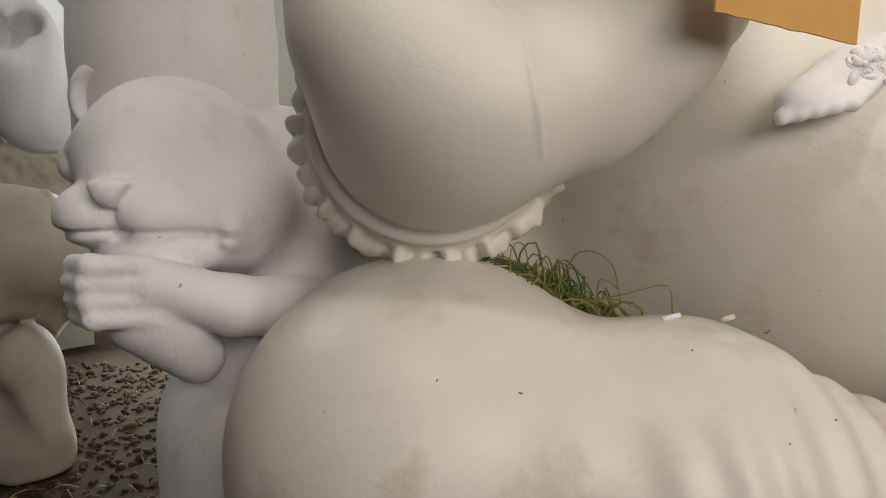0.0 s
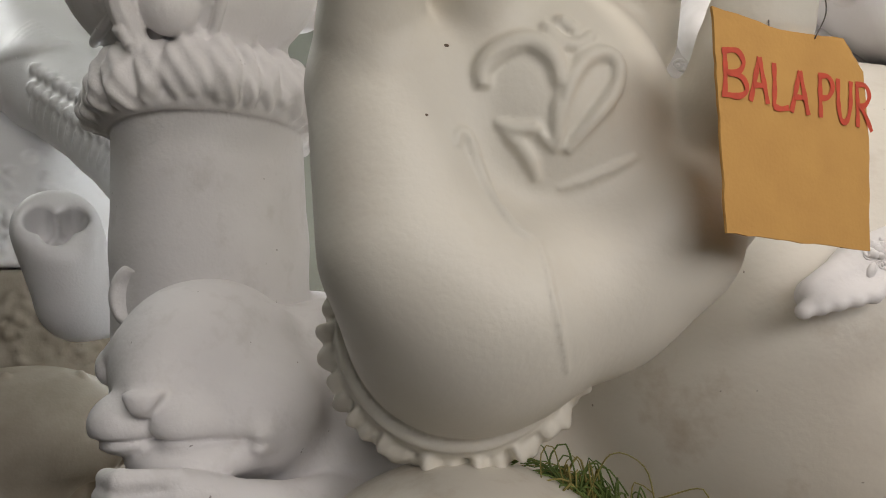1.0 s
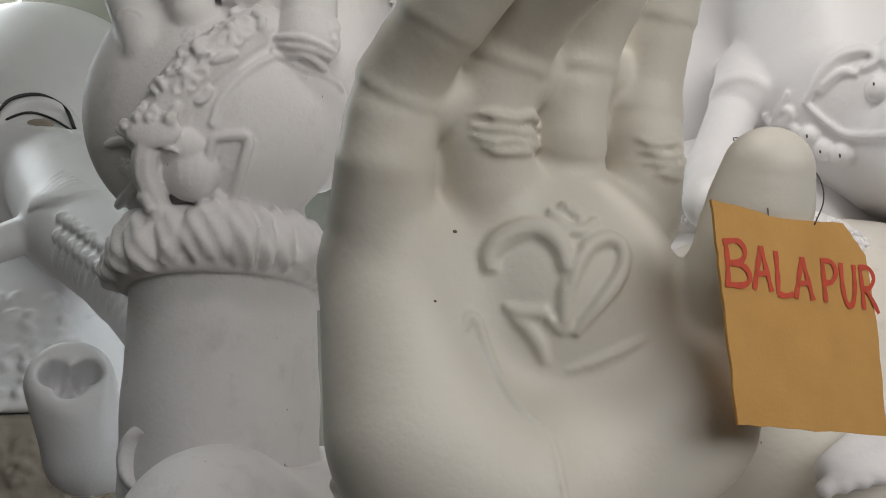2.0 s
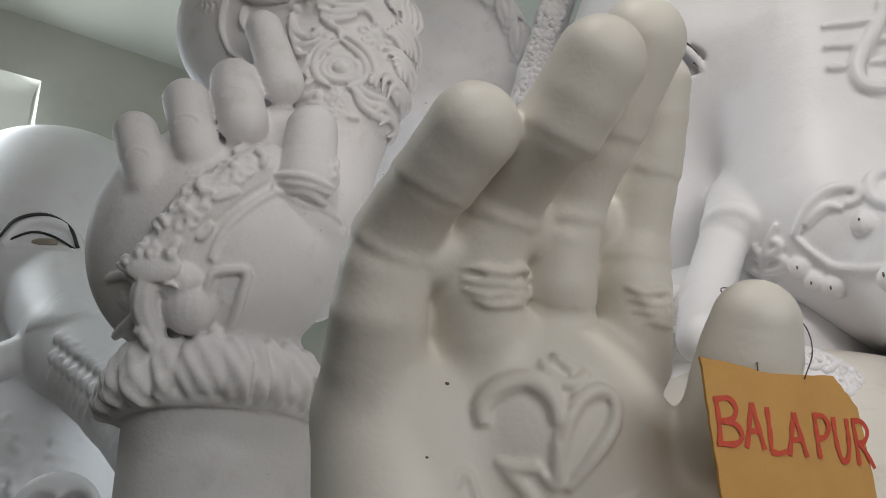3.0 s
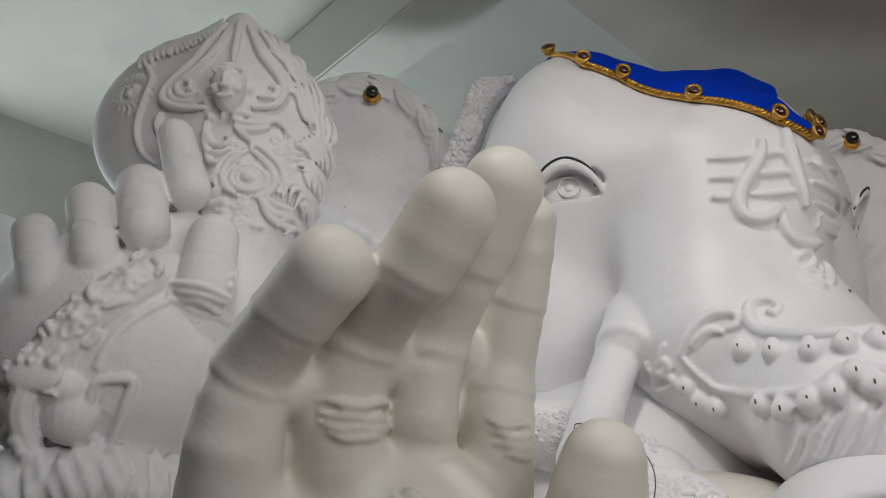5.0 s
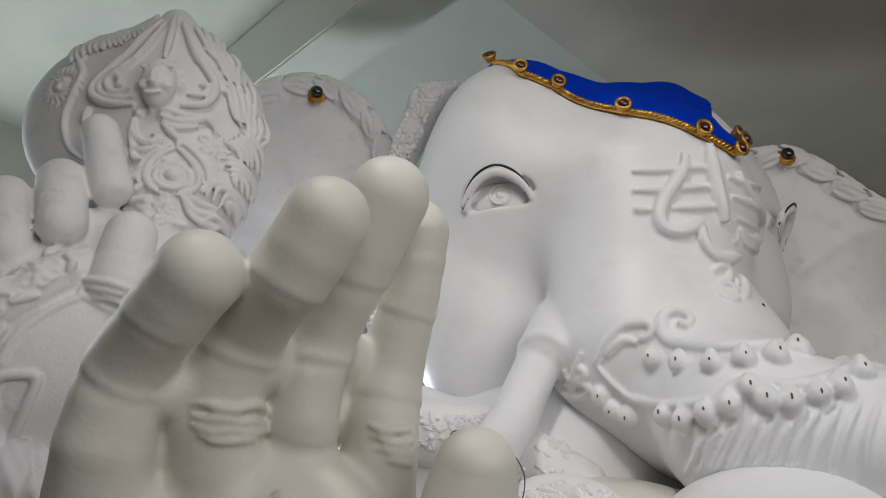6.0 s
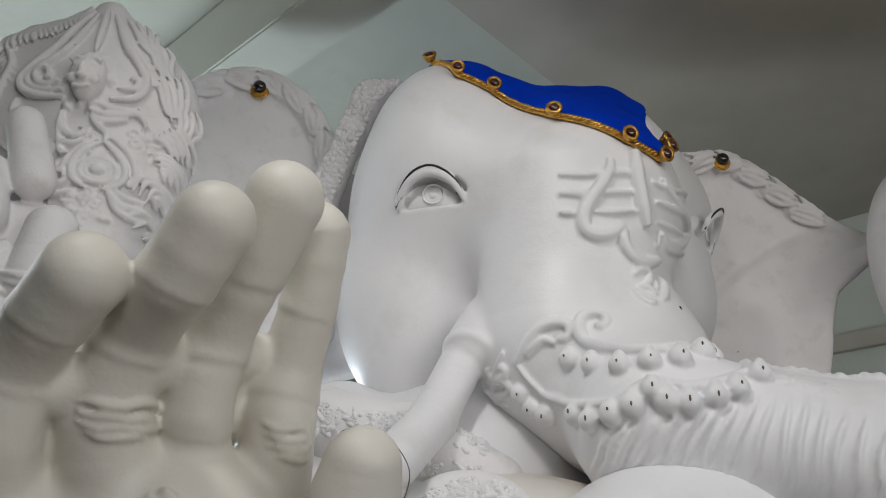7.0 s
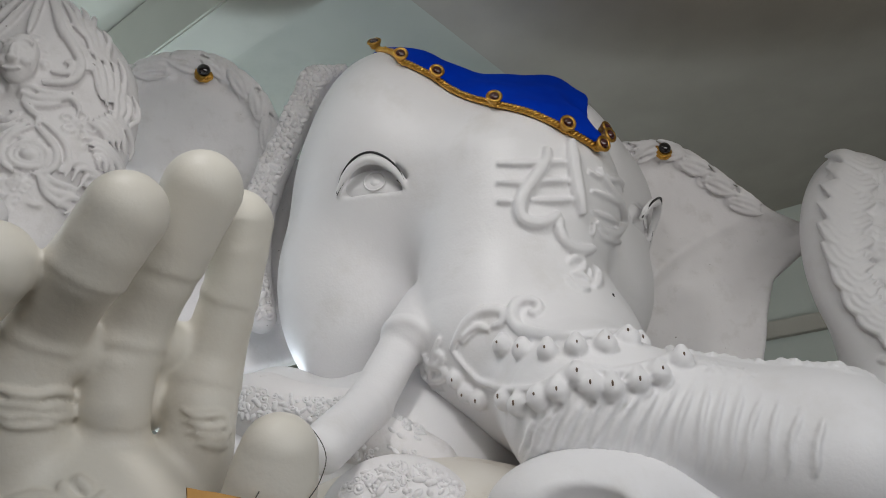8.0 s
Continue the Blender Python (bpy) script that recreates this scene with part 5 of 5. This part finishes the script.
for top, tip in FIST[:3]:                           # finger nails
    ang = np.linspace(0.15, math.pi - 0.15, 14)
    c = [0.42 * top[i] + 0.58 * tip[i] for i in range(3)]
    arm_h.tube(cling(rear_arm, [(c[0] + 0.046 * math.cos(t), c[1] - tip[3], c[2] - 0.012 + 0.032 * math.sin(t)) for t in ang]), 0.0055, S, 6)

# far mace
for k in range(11):
    t = k / 10
    x0, z0 = 3.22 - 0.33 * math.sin(math.pi * (0.14 + 0.72 * t)), 2.50 + 1.02 * t
    lock(far_h, far_mace, [(x0 + 0.14, z0 + 0.005), (x0 + 0.085, z0 - 0.015), (x0 + 0.035, z0 + 0.03), (x0 + 0.012, z0 + 0.105)], 0.095, 4, 0.0185, S, 0.02)
for x, z, R in ((3.10, 3.05, 0.06), (3.16, 3.25, 0.05), (3.18, 2.85, 0.05)):
    c = drape(far_mace, [(x, z)])[0]
    scroll(far_h, far_mace, c, R, 2, 0.014, S)
    far_h.ball(c, R * 0.5, S)
carved_scatter(far_h, far_mace, drape(far_mace, [(rnd.uniform(3.02, 3.35), rnd.uniform(2.5, 3.55)) for _ in range(110)]), 0.040, S, rnd)
for k in range(5):
    stroke(far_h, far_mace, [(3.09 + 0.035 * k, 3.60 - 0.02 * k), (3.10 + 0.03 * k, 3.50), (3.09 + 0.03 * k, 3.40)], 0.018, S, 0.006)

# armlet mound, necklace and anklet
def mound(p):
    return ell(p, (0.86, 2.10, 1.84), (0.24, 0.16, 0.20))


rest_h.solid(mound, (0.5, 1.85, 1.6), (1.2, 2.35, 2.1), 0.012, S)
carved_scatter(great, mound, [(0.86 + 0.24 * math.cos(w) * q, 1.98, 1.84 + 0.2 * math.sin(w) * q) for w, q in ((rnd.uniform(0, 6.28), rnd.random() ** 0.5) for _ in range(260))], 0.018, S, rnd)


def neck(p):
    return limb(p, [(0.12, 2.75, 2.32, 0.10), (0.40, 2.62, 2.28, 0.12), (0.72, 2.52, 2.20, 0.12), (1.0, 2.45, 2.05, 0.10)], 0.05)


rest_h.solid(neck, (-0.05, 2.3, 1.9), (1.15, 2.9, 2.5), 0.012, 0)
carved_scatter(great, neck, [(0.1 + 0.85 * t, 2.45, 2.33 - 0.22 * t + rnd.uniform(-0.08, 0.08)) for t in (rnd.random() for _ in range(260))], 0.017, 0, rnd)


def small_foot(p):
    d = limb(p, [(1.05, 1.78, 1.52, 0.07), (0.86, 1.69, 1.43, 0.06), (0.735, 1.655, 1.375, 0.040)], 0.03)
    for k in range(5):
        d = smin(d, limb(p, [(0.765 + 0.034 * k, 1.645, 1.392 + 0.008 * k, 0.017), (0.690 + 0.036 * k, 1.605, 1.345 + 0.007 * k, 0.019)]), 0.008)
    return d


rest_h.solid(small_foot, (0.62, 1.5, 1.25), (1.2, 1.95, 1.68), 0.008, S)
carved_scatter(great, small_foot, [(0.84 + 0.16 * rnd.random(), 1.62, 1.42 + 0.10 * rnd.random()) for _ in range(40)], 0.016, S, rnd)
for c in drape(body, [(rnd.uniform(-0.3, 0.75), rnd.uniform(0.62, 1.02)) for _ in range(13)]):
    w = rnd.uniform(0, 6.28)
    great.ball(c, (rnd.uniform(0.0025, 0.006), 0.002, 0.0018), 4, ((math.cos(w), 0, math.sin(w)), (0, 1, 0), (-math.sin(w), 0, math.cos(w))), 6, 4)
# dark specks on the palm; the first paints the shade in a dimple
for c in drape(raised_hand, [(-0.122, 1.474), (-0.11, 1.455), (-0.024, 1.829), (-0.06, 1.70)]):
    great.ball(c, (0.005, 0.003, 0.0035), 4, None, 6, 4)
great.ball(drape(body, [(0.633, 1.428)])[0], (0.005, 0.004, 0.006), 4, None, 6, 4)
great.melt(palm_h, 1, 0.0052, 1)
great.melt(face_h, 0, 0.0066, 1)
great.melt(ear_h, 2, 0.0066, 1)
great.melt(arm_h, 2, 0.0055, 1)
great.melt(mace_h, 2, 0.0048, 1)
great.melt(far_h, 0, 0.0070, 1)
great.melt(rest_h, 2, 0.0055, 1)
tagged(new("statue", great.mesh("statue", [WHITE, CREAM, PLASTER, BLACK, DIRT_AND_SHADE, SMUDGED])), "huge unpainted white plaster elephant-headed figure with raised palm", "statue")
tagged(boxes("plinth", [((-0.35, 1.15, 0.0), (2.6, 3.9, 0.32))], WOOD, 0.02), "low brown wooden plinth under the statue", "plinth")

# ---- the other figures ----
mouse = Heap()
mouse.solid(rat, (-1.05, 1.35, 0.0), (-0.02, 2.45, 1.60), 0.009, 0)
tagged(new("statue", mouse.mesh("statue", [PLASTER, DULL_BROWN])), "plaster mouse figure holding its fist to its mouth", "statue")

other, cast = Heap(), Heap()
cast.solid(left_head, (-3.3, 2.35, 1.2), (-0.9, 4.75, 4.0), 0.014)
lid = curve(drape(left_head, [(-2.44, 3.02), (-2.37, 3.13), (-2.25, 3.17), (-2.15, 3.12), (-2.06, 2.98)], 2.0, 5), 0.02)
other.tube(lid + np.array((0, -0.022, 0)), 0.010, 3, 6)
cast.tube(lid + np.array((0.01, 0.0, -0.03)), 0.030, 0, 8)
other.tube(curve(drape(left_head, [(-2.42, 3.00), (-2.30, 3.065), (-2.2, 3.05), (-2.07, 2.97)], 2.0, 5), 0.02) + np.array((0, -0.015, 0)), 0.007, 3, 6)
cast.tube(curve(drape(left_head, [(-2.42, 2.99), (-2.30, 2.98), (-2.2, 2.975), (-2.07, 2.96)], 2.0, 5), 0.02), 0.018, 0, 6)
other.ball(drape(left_head, [(-2.25, 3.01)], 2.0, 5)[0] + np.array((0, 0.008, 0)), (0.09, 0.03, 0.028), 2)
for k in range(8):           # folds where tusk and trunk part, then the beaded trunk cloth
    t = k / 7
    stroke(cast, left_head, [(-2.06 + 0.14 * t, 2.46 + 0.02 * t), (-2.02 + 0.18 * t, 2.58 - 0.05 * t), (-1.98 + 0.20 * t, 2.68 - 0.12 * t)], 0.016, 0, 0, 0.6, 2.0, 5)
for k in range(15):
    t = k / 14
    c = (-1.86 + 0.66 * t, 2.34 - 0.42 * t)
    for dz in (-0.03, 0.06):
        cast.ball(drape(left_head, [(c[0], c[1] + dz)], 2.0, 5)[0], (0.026, 0.03, 0.034), 0)
    stroke(cast, left_head, [(c[0] - 0.03, c[1] - 0.16), (c[0], c[1] - 0.10), (c[0] + 0.012, c[1] - 0.05)], 0.011, 0, 0, 0.5, 2.0, 5)
other.melt(cast, 0, 0.0095, 1)
spots = [(rnd.uniform(-2.7, -1.75), rnd.uniform(1.35, 2.1)) for _ in range(170)] + [(rnd.uniform(-2.4, -1.15), rnd.uniform(1.10, 1.40)) for _ in range(110)]
hits = drape(left_body, spots, 2.0, 5)
hits = hits[np.abs(left_body(list(hits.T))) < 0.03]
for lo, hi, slot in ((0.0, 1.54, 2), (1.54, 2.55, 0)):     # dull brown below, white above
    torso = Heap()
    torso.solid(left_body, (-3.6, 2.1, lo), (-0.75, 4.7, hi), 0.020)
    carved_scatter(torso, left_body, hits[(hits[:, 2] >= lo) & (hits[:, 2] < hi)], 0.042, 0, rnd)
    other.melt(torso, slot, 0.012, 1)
tagged(new("statue", other.mesh("statue", [WHITE, CREAM, DULL_BROWN, BLACK])), "white plaster elephant-headed figure beside the wall, one eye outlined in black", "statue")

# ---- cap of blue cloth with a gold braid ----
def heap_object(name, heap, mats, parent=None, label=""):
    ob = new(name, heap.mesh(name, mats))
    ob.parent = parent
    return tagged(ob, label)


cap = tagged(new("cap"), "royal blue satin cap edged with gold braid and dark studs", "cap")
cloth = Heap()
cloth.solid(cap_cloth, (0.5, 2.0, 3.3), (2.6, 3.9, 4.45), 0.012)
heap_object("cloth", cloth, [BLUE], cap, "royal blue satin")


def on_brow(x, z, lift):
    """A point on the forehead from its place across and its height."""
    y = np.linspace(-0.9, 0.9, 900)
    wx, wy = MID[0] - FORE[1] * x - FORE[0] * y, MID[1] + FORE[0] * x - FORE[1] * y
    k = int(np.argmax(head([wx, wy, np.full(900, z)]) < 0))
    c = np.array((wx[k], wy[k], z))
    return c + normals(head, [c])[0] * lift


edge = [on_brow(x, float(trim_height(x)), 0.018) for x in np.linspace(-0.600, 0.225, 40)]
braid = Heap()
line = curve(edge, 0.007)
for turn in (0.0, 2.094, 4.189):                    # three twisted cords
    w = np.arange(len(line)) * 0.95 + turn
    braid.tube(line + 0.0085 * np.stack([0.3 * np.cos(w), -np.cos(w), np.sin(w)], 1), 0.0078, 0, 7)
heap_object("braid", braid, [GOLD], cap, "twisted gold braid")


def stud(c, nrm, parent, r=0.03):
    """A gold cup with a dark bead in it."""
    nrm = np.asarray(nrm) / np.linalg.norm(nrm)
    a = np.cross(nrm, (0, 0, 1.0))
    a /= np.linalg.norm(a)
    b = np.cross(nrm, a)
    ang = np.arange(18) * 2 * np.pi / 18
    cup = Heap()
    for k, (q, h) in enumerate(((0.6, 0.0), (0.8, 0.5), (1.0, 0.9))):
        cup.tube(c + nrm * h * r + q * r * (np.cos(ang)[:, None] * a + np.sin(ang)[:, None] * b), r * 0.28, 0, 6, True)
    cup.ball(c, (r * 0.8, r * 0.8, r * 0.5), 0, (a, b, nrm))
    ob = heap_object("stud", cup, [GOLD], parent, "gold cup stud")
    gem = Heap()
    gem.ball(c + nrm * r * 0.85, (r * 0.82, r * 0.82, r * 0.6), 0, (a, b, nrm), 14, 8)
    heap_object("bead", gem, [GARNET], ob, "dark garnet bead")


for x in (-0.600, -0.560, -0.429, -0.258, -0.048, 0.10, 0.175, 0.215):
    c = on_brow(x, float(trim_height(x)) + 0.006, 0.03)
    stud(c, normals(head, [c])[0] + np.array((0, -0.4, -0.3)), cap, 0.027)

# ---- ear ornaments ----
for x, z, outline, mid in ((-0.055, 4.055, EAR_LEFT, (-0.2, 3.16, 1)), (2.36, 3.805, EAR_RIGHT, (2.6, 3.26, -1))):
    orn = tagged(new("ear_ornament"), "round gold mirror ornament with a black bead on the ear", "ornament", "ear ornaments")
    c = drape(lambda p: ear(p, outline, mid), [(x, z)])[0] + np.array((0, -0.016, -0.012))
    r = 0.043
    plate = Heap()
    ang = np.arange(26) * 2 * np.pi / 26
    for q, y in ((1.0, 0.0), (0.93, -0.012), (0.80, -0.018)):
        crimp = q * r * (1 + 0.05 * np.sin(ang * 9 + y * 300))
        plate.tube(np.array(c) + np.stack([crimp * np.cos(ang), np.full(26, y), crimp * np.sin(ang)], 1), r * 0.15, 0, 6, True)
    plate.ball(c, (r, 0.012, r), 0)
    heap_object("plate", plate, [GOLD], orn, "crimped gold mirror plate")
    gem = Heap()
    gem.ball((c[0], c[1] - 0.024, c[2] + 0.008), (r * 0.80, 0.028, r * 0.76), 0, None, 18, 12)
    heap_object("bead", gem, [JET], orn, "shiny black bead")

# ---- cardboard sign hung on the thumb ----
sign = tagged(new("cardboard_sign"), "brown cardboard sign in red marker, wired to the thumb", "sign")
U, V, N = Vector((0.883, 0.466, -0.058)), Vector((0.051, 0.029, 0.998)), Vector((0.467, -0.884, 0.002))
SIGN = Matrix.Translation((0.403, 1.189, 1.493)) @ Matrix((U, V, N)).transposed().to_4x4()


def ragged(pts, n, wobble):
    out = []
    for i in range(len(pts)):
        (ax, ay), (bx, by) = pts[i], pts[(i + 1) % len(pts)]
        for k in range(n):
            t = k / n
            out.append((ax + (bx - ax) * t + rnd.uniform(-wobble, wobble), ay + (by - ay) * t + rnd.uniform(-wobble, wobble)))
    return out


bm = bmesh.new()
shape = ragged([(-0.030, 0.351), (-0.020, 0.242), (-0.009, 0.109), (0.0, -0.004), (0.137, -0.009), (0.334, -0.013), (0.338, 0.181), (0.323, 0.301), (0.272, 0.351), (0.12, 0.338)], 6, 0.0016)
face = bm.faces.new([bm.verts.new((x, y, 0.002 - 0.10 * max(0.0, x - 0.22) ** 2)) for x, y in shape])
back = bmesh.ops.extrude_face_region(bm, geom=[face])
for v in back["geom"]:
    if isinstance(v, bmesh.types.BMVert):
        v.co.z -= 0.005
bmesh.ops.recalc_face_normals(bm, faces=bm.faces[:])
card = part("card", bm, CARD, sign, "brown corrugated cardboard")
card.matrix_world = SIGN
# each letter is a few strokes of a broad marker, in a cell one wide and one high
LETTERS = {
    "B": [[(0.12, 0.0), (0.14, 0.5), (0.10, 1.0)], [(0.0, 0.95), (0.55, 1.02), (0.80, 0.80), (0.62, 0.56), (0.20, 0.50)], [(0.25, 0.50), (0.75, 0.44), (0.92, 0.20), (0.65, 0.02), (0.0, 0.0)]],
    "A": [[(0.0, 0.0), (0.25, 0.55), (0.45, 1.0)], [(0.45, 1.0), (0.68, 0.5), (0.90, 0.0)], [(0.15, 0.36), (0.45, 0.38), (0.75, 0.38)]],
    "L": [[(0.15, 1.0), (0.18, 0.5), (0.15, 0.02)], [(0.12, 0.03), (0.5, 0.0), (0.95, 0.06)]],
    "P": [[(0.18, 0.0), (0.16, 0.5), (0.15, 1.0)], [(0.05, 0.98), (0.60, 1.0), (0.85, 0.78), (0.60, 0.52), (0.20, 0.46)]],
    "U": [[(0.08, 1.0), (0.10, 0.4), (0.28, 0.03), (0.60, 0.05), (0.82, 0.4), (0.86, 1.0)]],
    "R": [[(0.15, 0.0), (0.16, 0.5), (0.12, 1.0)], [(0.05, 0.98), (0.55, 1.0), (0.78, 0.78), (0.55, 0.54), (0.20, 0.48)], [(0.30, 0.50), (0.60, 0.25), (0.88, -0.05)]]}
ink = Heap()
pen = -0.012
for letter, ch, wide, tall, base in zip(range(7), "BALAPUR", (0.058, 0.042, 0.042, 0.044, 0.044, 0.042, 0.050), (0.072, 0.074, 0.074, 0.072, 0.072, 0.074, 0.076), (0.213, 0.210, 0.206, 0.204, 0.204, 0.203, 0.199)):
    for k, run in enumerate(LETTERS[ch]):
        mid = curve([(pen + x * wide, base + z * tall, 0) for x, z in run], 0.004)
        d = np.gradient(mid, axis=0)
        side = np.stack([-d[:, 1], d[:, 0], 0 * d[:, 0]], 1)
        side /= np.linalg.norm(side, axis=1)[:, None] + 1e-9
        wdt = 0.0048 * (1 + 0.15 * np.sin(np.arange(len(mid)) * 0.7 + k))[:, None]
        n = len(mid)
        both = np.concatenate([mid + side * wdt, mid - side * wdt])
        both[:, 2] = 0.0034 + 0.0004 * k - 0.10 * np.maximum(0, both[:, 0] - 0.22) ** 2
        ink.add(both, [(i, i + n, i + n + 1, i + 1) for i in range(n - 1)])
    pen += wide + 0.004 + (0.014 if letter == 3 else 0)
lettering = heap_object("lettering", ink, [MARKER], sign, "the word BALAPUR in red marker")
lettering.matrix_world = SIGN
hang = Heap()
loop = curve([(0.506, 1.248, 1.822), (0.520, 1.288, 1.872), (0.507, 1.290, 1.925), (0.494, 1.308, 1.965), (0.500, 1.36, 2.005), (0.545, 1.40, 2.012), (0.60, 1.38, 1.99),
              (0.637, 1.35, 1.93), (0.628, 1.31, 1.87), (0.597, 1.288, 1.818)], 0.012)
hang.tube(loop, 0.0012, 0, 6)
heap_object("wire", hang, [WIRE], sign, "thin dark wire")

# ---- grass and scraps on the lap ----
blades = Heap()
for k in range(280):
    x, y = rnd.triangular(0.15, 0.36, 0.22), rnd.gauss(1.60, 0.035)
    zs = np.linspace(1.4, 0.6, 400)
    z = float(zs[int(np.argmax(body([np.full(400, x), np.full(400, y), zs]) < 0))])
    w, ln, up = rnd.uniform(0, 6.28), rnd.uniform(0.04, 0.11), rnd.uniform(0.008, 0.045) * (1 if k % 9 else 2.2)
    d = np.array((math.cos(w), 0.5 * math.sin(w), -0.35 * math.cos(w)))
    p0 = np.array((x, y, z))
    pts = [p0, p0 + d * ln * 0.35 + (0, 0, up), p0 + d * ln * 0.75 + (0, 0, up * rnd.uniform(0.5, 1.1)), p0 + d * ln + (rnd.uniform(-.02, .02), 0, up * rnd.uniform(-0.3, 0.6))]
    blades.tube(curve(pts, 0.02), rnd.uniform(0.0013, 0.0026), 1 if rnd.random() < 0.3 else 0, 4)
for pts in ([(0.22, 1.55, 0.98), (0.27, 1.52, 1.08), (0.33, 1.50, 1.06), (0.345, 1.48, 0.99)], [(0.25, 1.52, 0.97), (0.36, 1.50, 1.00), (0.435, 1.48, 1.02), (0.445, 1.47, 0.965)],
            [(0.25, 1.53, 0.97), (0.33, 1.50, 0.99), (0.40, 1.48, 0.965)], [(0.30, 1.5, 0.97), (0.31, 1.5, 1.03), (0.345, 1.49, 1.01)]):
    blades.tube(curve(pts, 0.015), 0.0016, 1, 4)
tagged(new("grass_tuft", blades.mesh("grass_tuft", [GRASS, STRAW])), "tangled tuft of wilting green grass on the lap", "grass", kind="stuff")
for name, c, d, label, mat in (("plaster_scrap", (0.44, 1.462, 0.962), (0.03, 0.004, 0.006), "small white scrap of plaster on the lap", WHITE),
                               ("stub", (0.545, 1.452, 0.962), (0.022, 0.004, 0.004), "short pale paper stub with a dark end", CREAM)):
    bit = Heap()
    bit.tube([np.array(c) - np.array(d) * 0.6, np.array(c), np.array(c) + np.array(d) * 0.6], [0.0045, 0.006, 0.005], 0, 8)
    tagged(new(name, bit.mesh(name, [mat])), label, "scrap")

# ---- clods and straw on the floor ----
clods = Heap()
for k in range(1700):
    x, y = rnd.uniform(-2.3, -0.6), rnd.uniform(2.0, 4.4)
    r = rnd.uniform(0.007, 0.020) * (1.6 if k % 14 == 0 else 1)
    w = rnd.uniform(0, 6.28)
    axes = ((math.cos(w), math.sin(w), 0.2), (-math.sin(w), math.cos(w), 0.1), (0, 0, 1))
    clods.ball((x, y, r * 0.3), (r * rnd.uniform(0.8, 1.6), r * rnd.uniform(0.6, 1.0), r * 0.7), 0, axes, 6, 4)
for k in range(160):
    x, y, w, ln = rnd.uniform(-2.2, -0.6), rnd.uniform(2.0, 4.2), rnd.uniform(0, 6.28), rnd.uniform(0.04, 0.14)
    dx, dy = math.cos(w) * ln, math.sin(w) * ln
    clods.tube(curve([(x, y, 0.012), (x + dx * 0.5, y + dy * 0.5, 0.03), (x + dx, y + dy, 0.010)], 0.02), 0.0022, 1, 4)
tagged(new("rubble", clods.mesh("rubble", [RUBBLE, STRAW])), "brown earth clods and straw strewn on the floor", "rubble", kind="stuff")
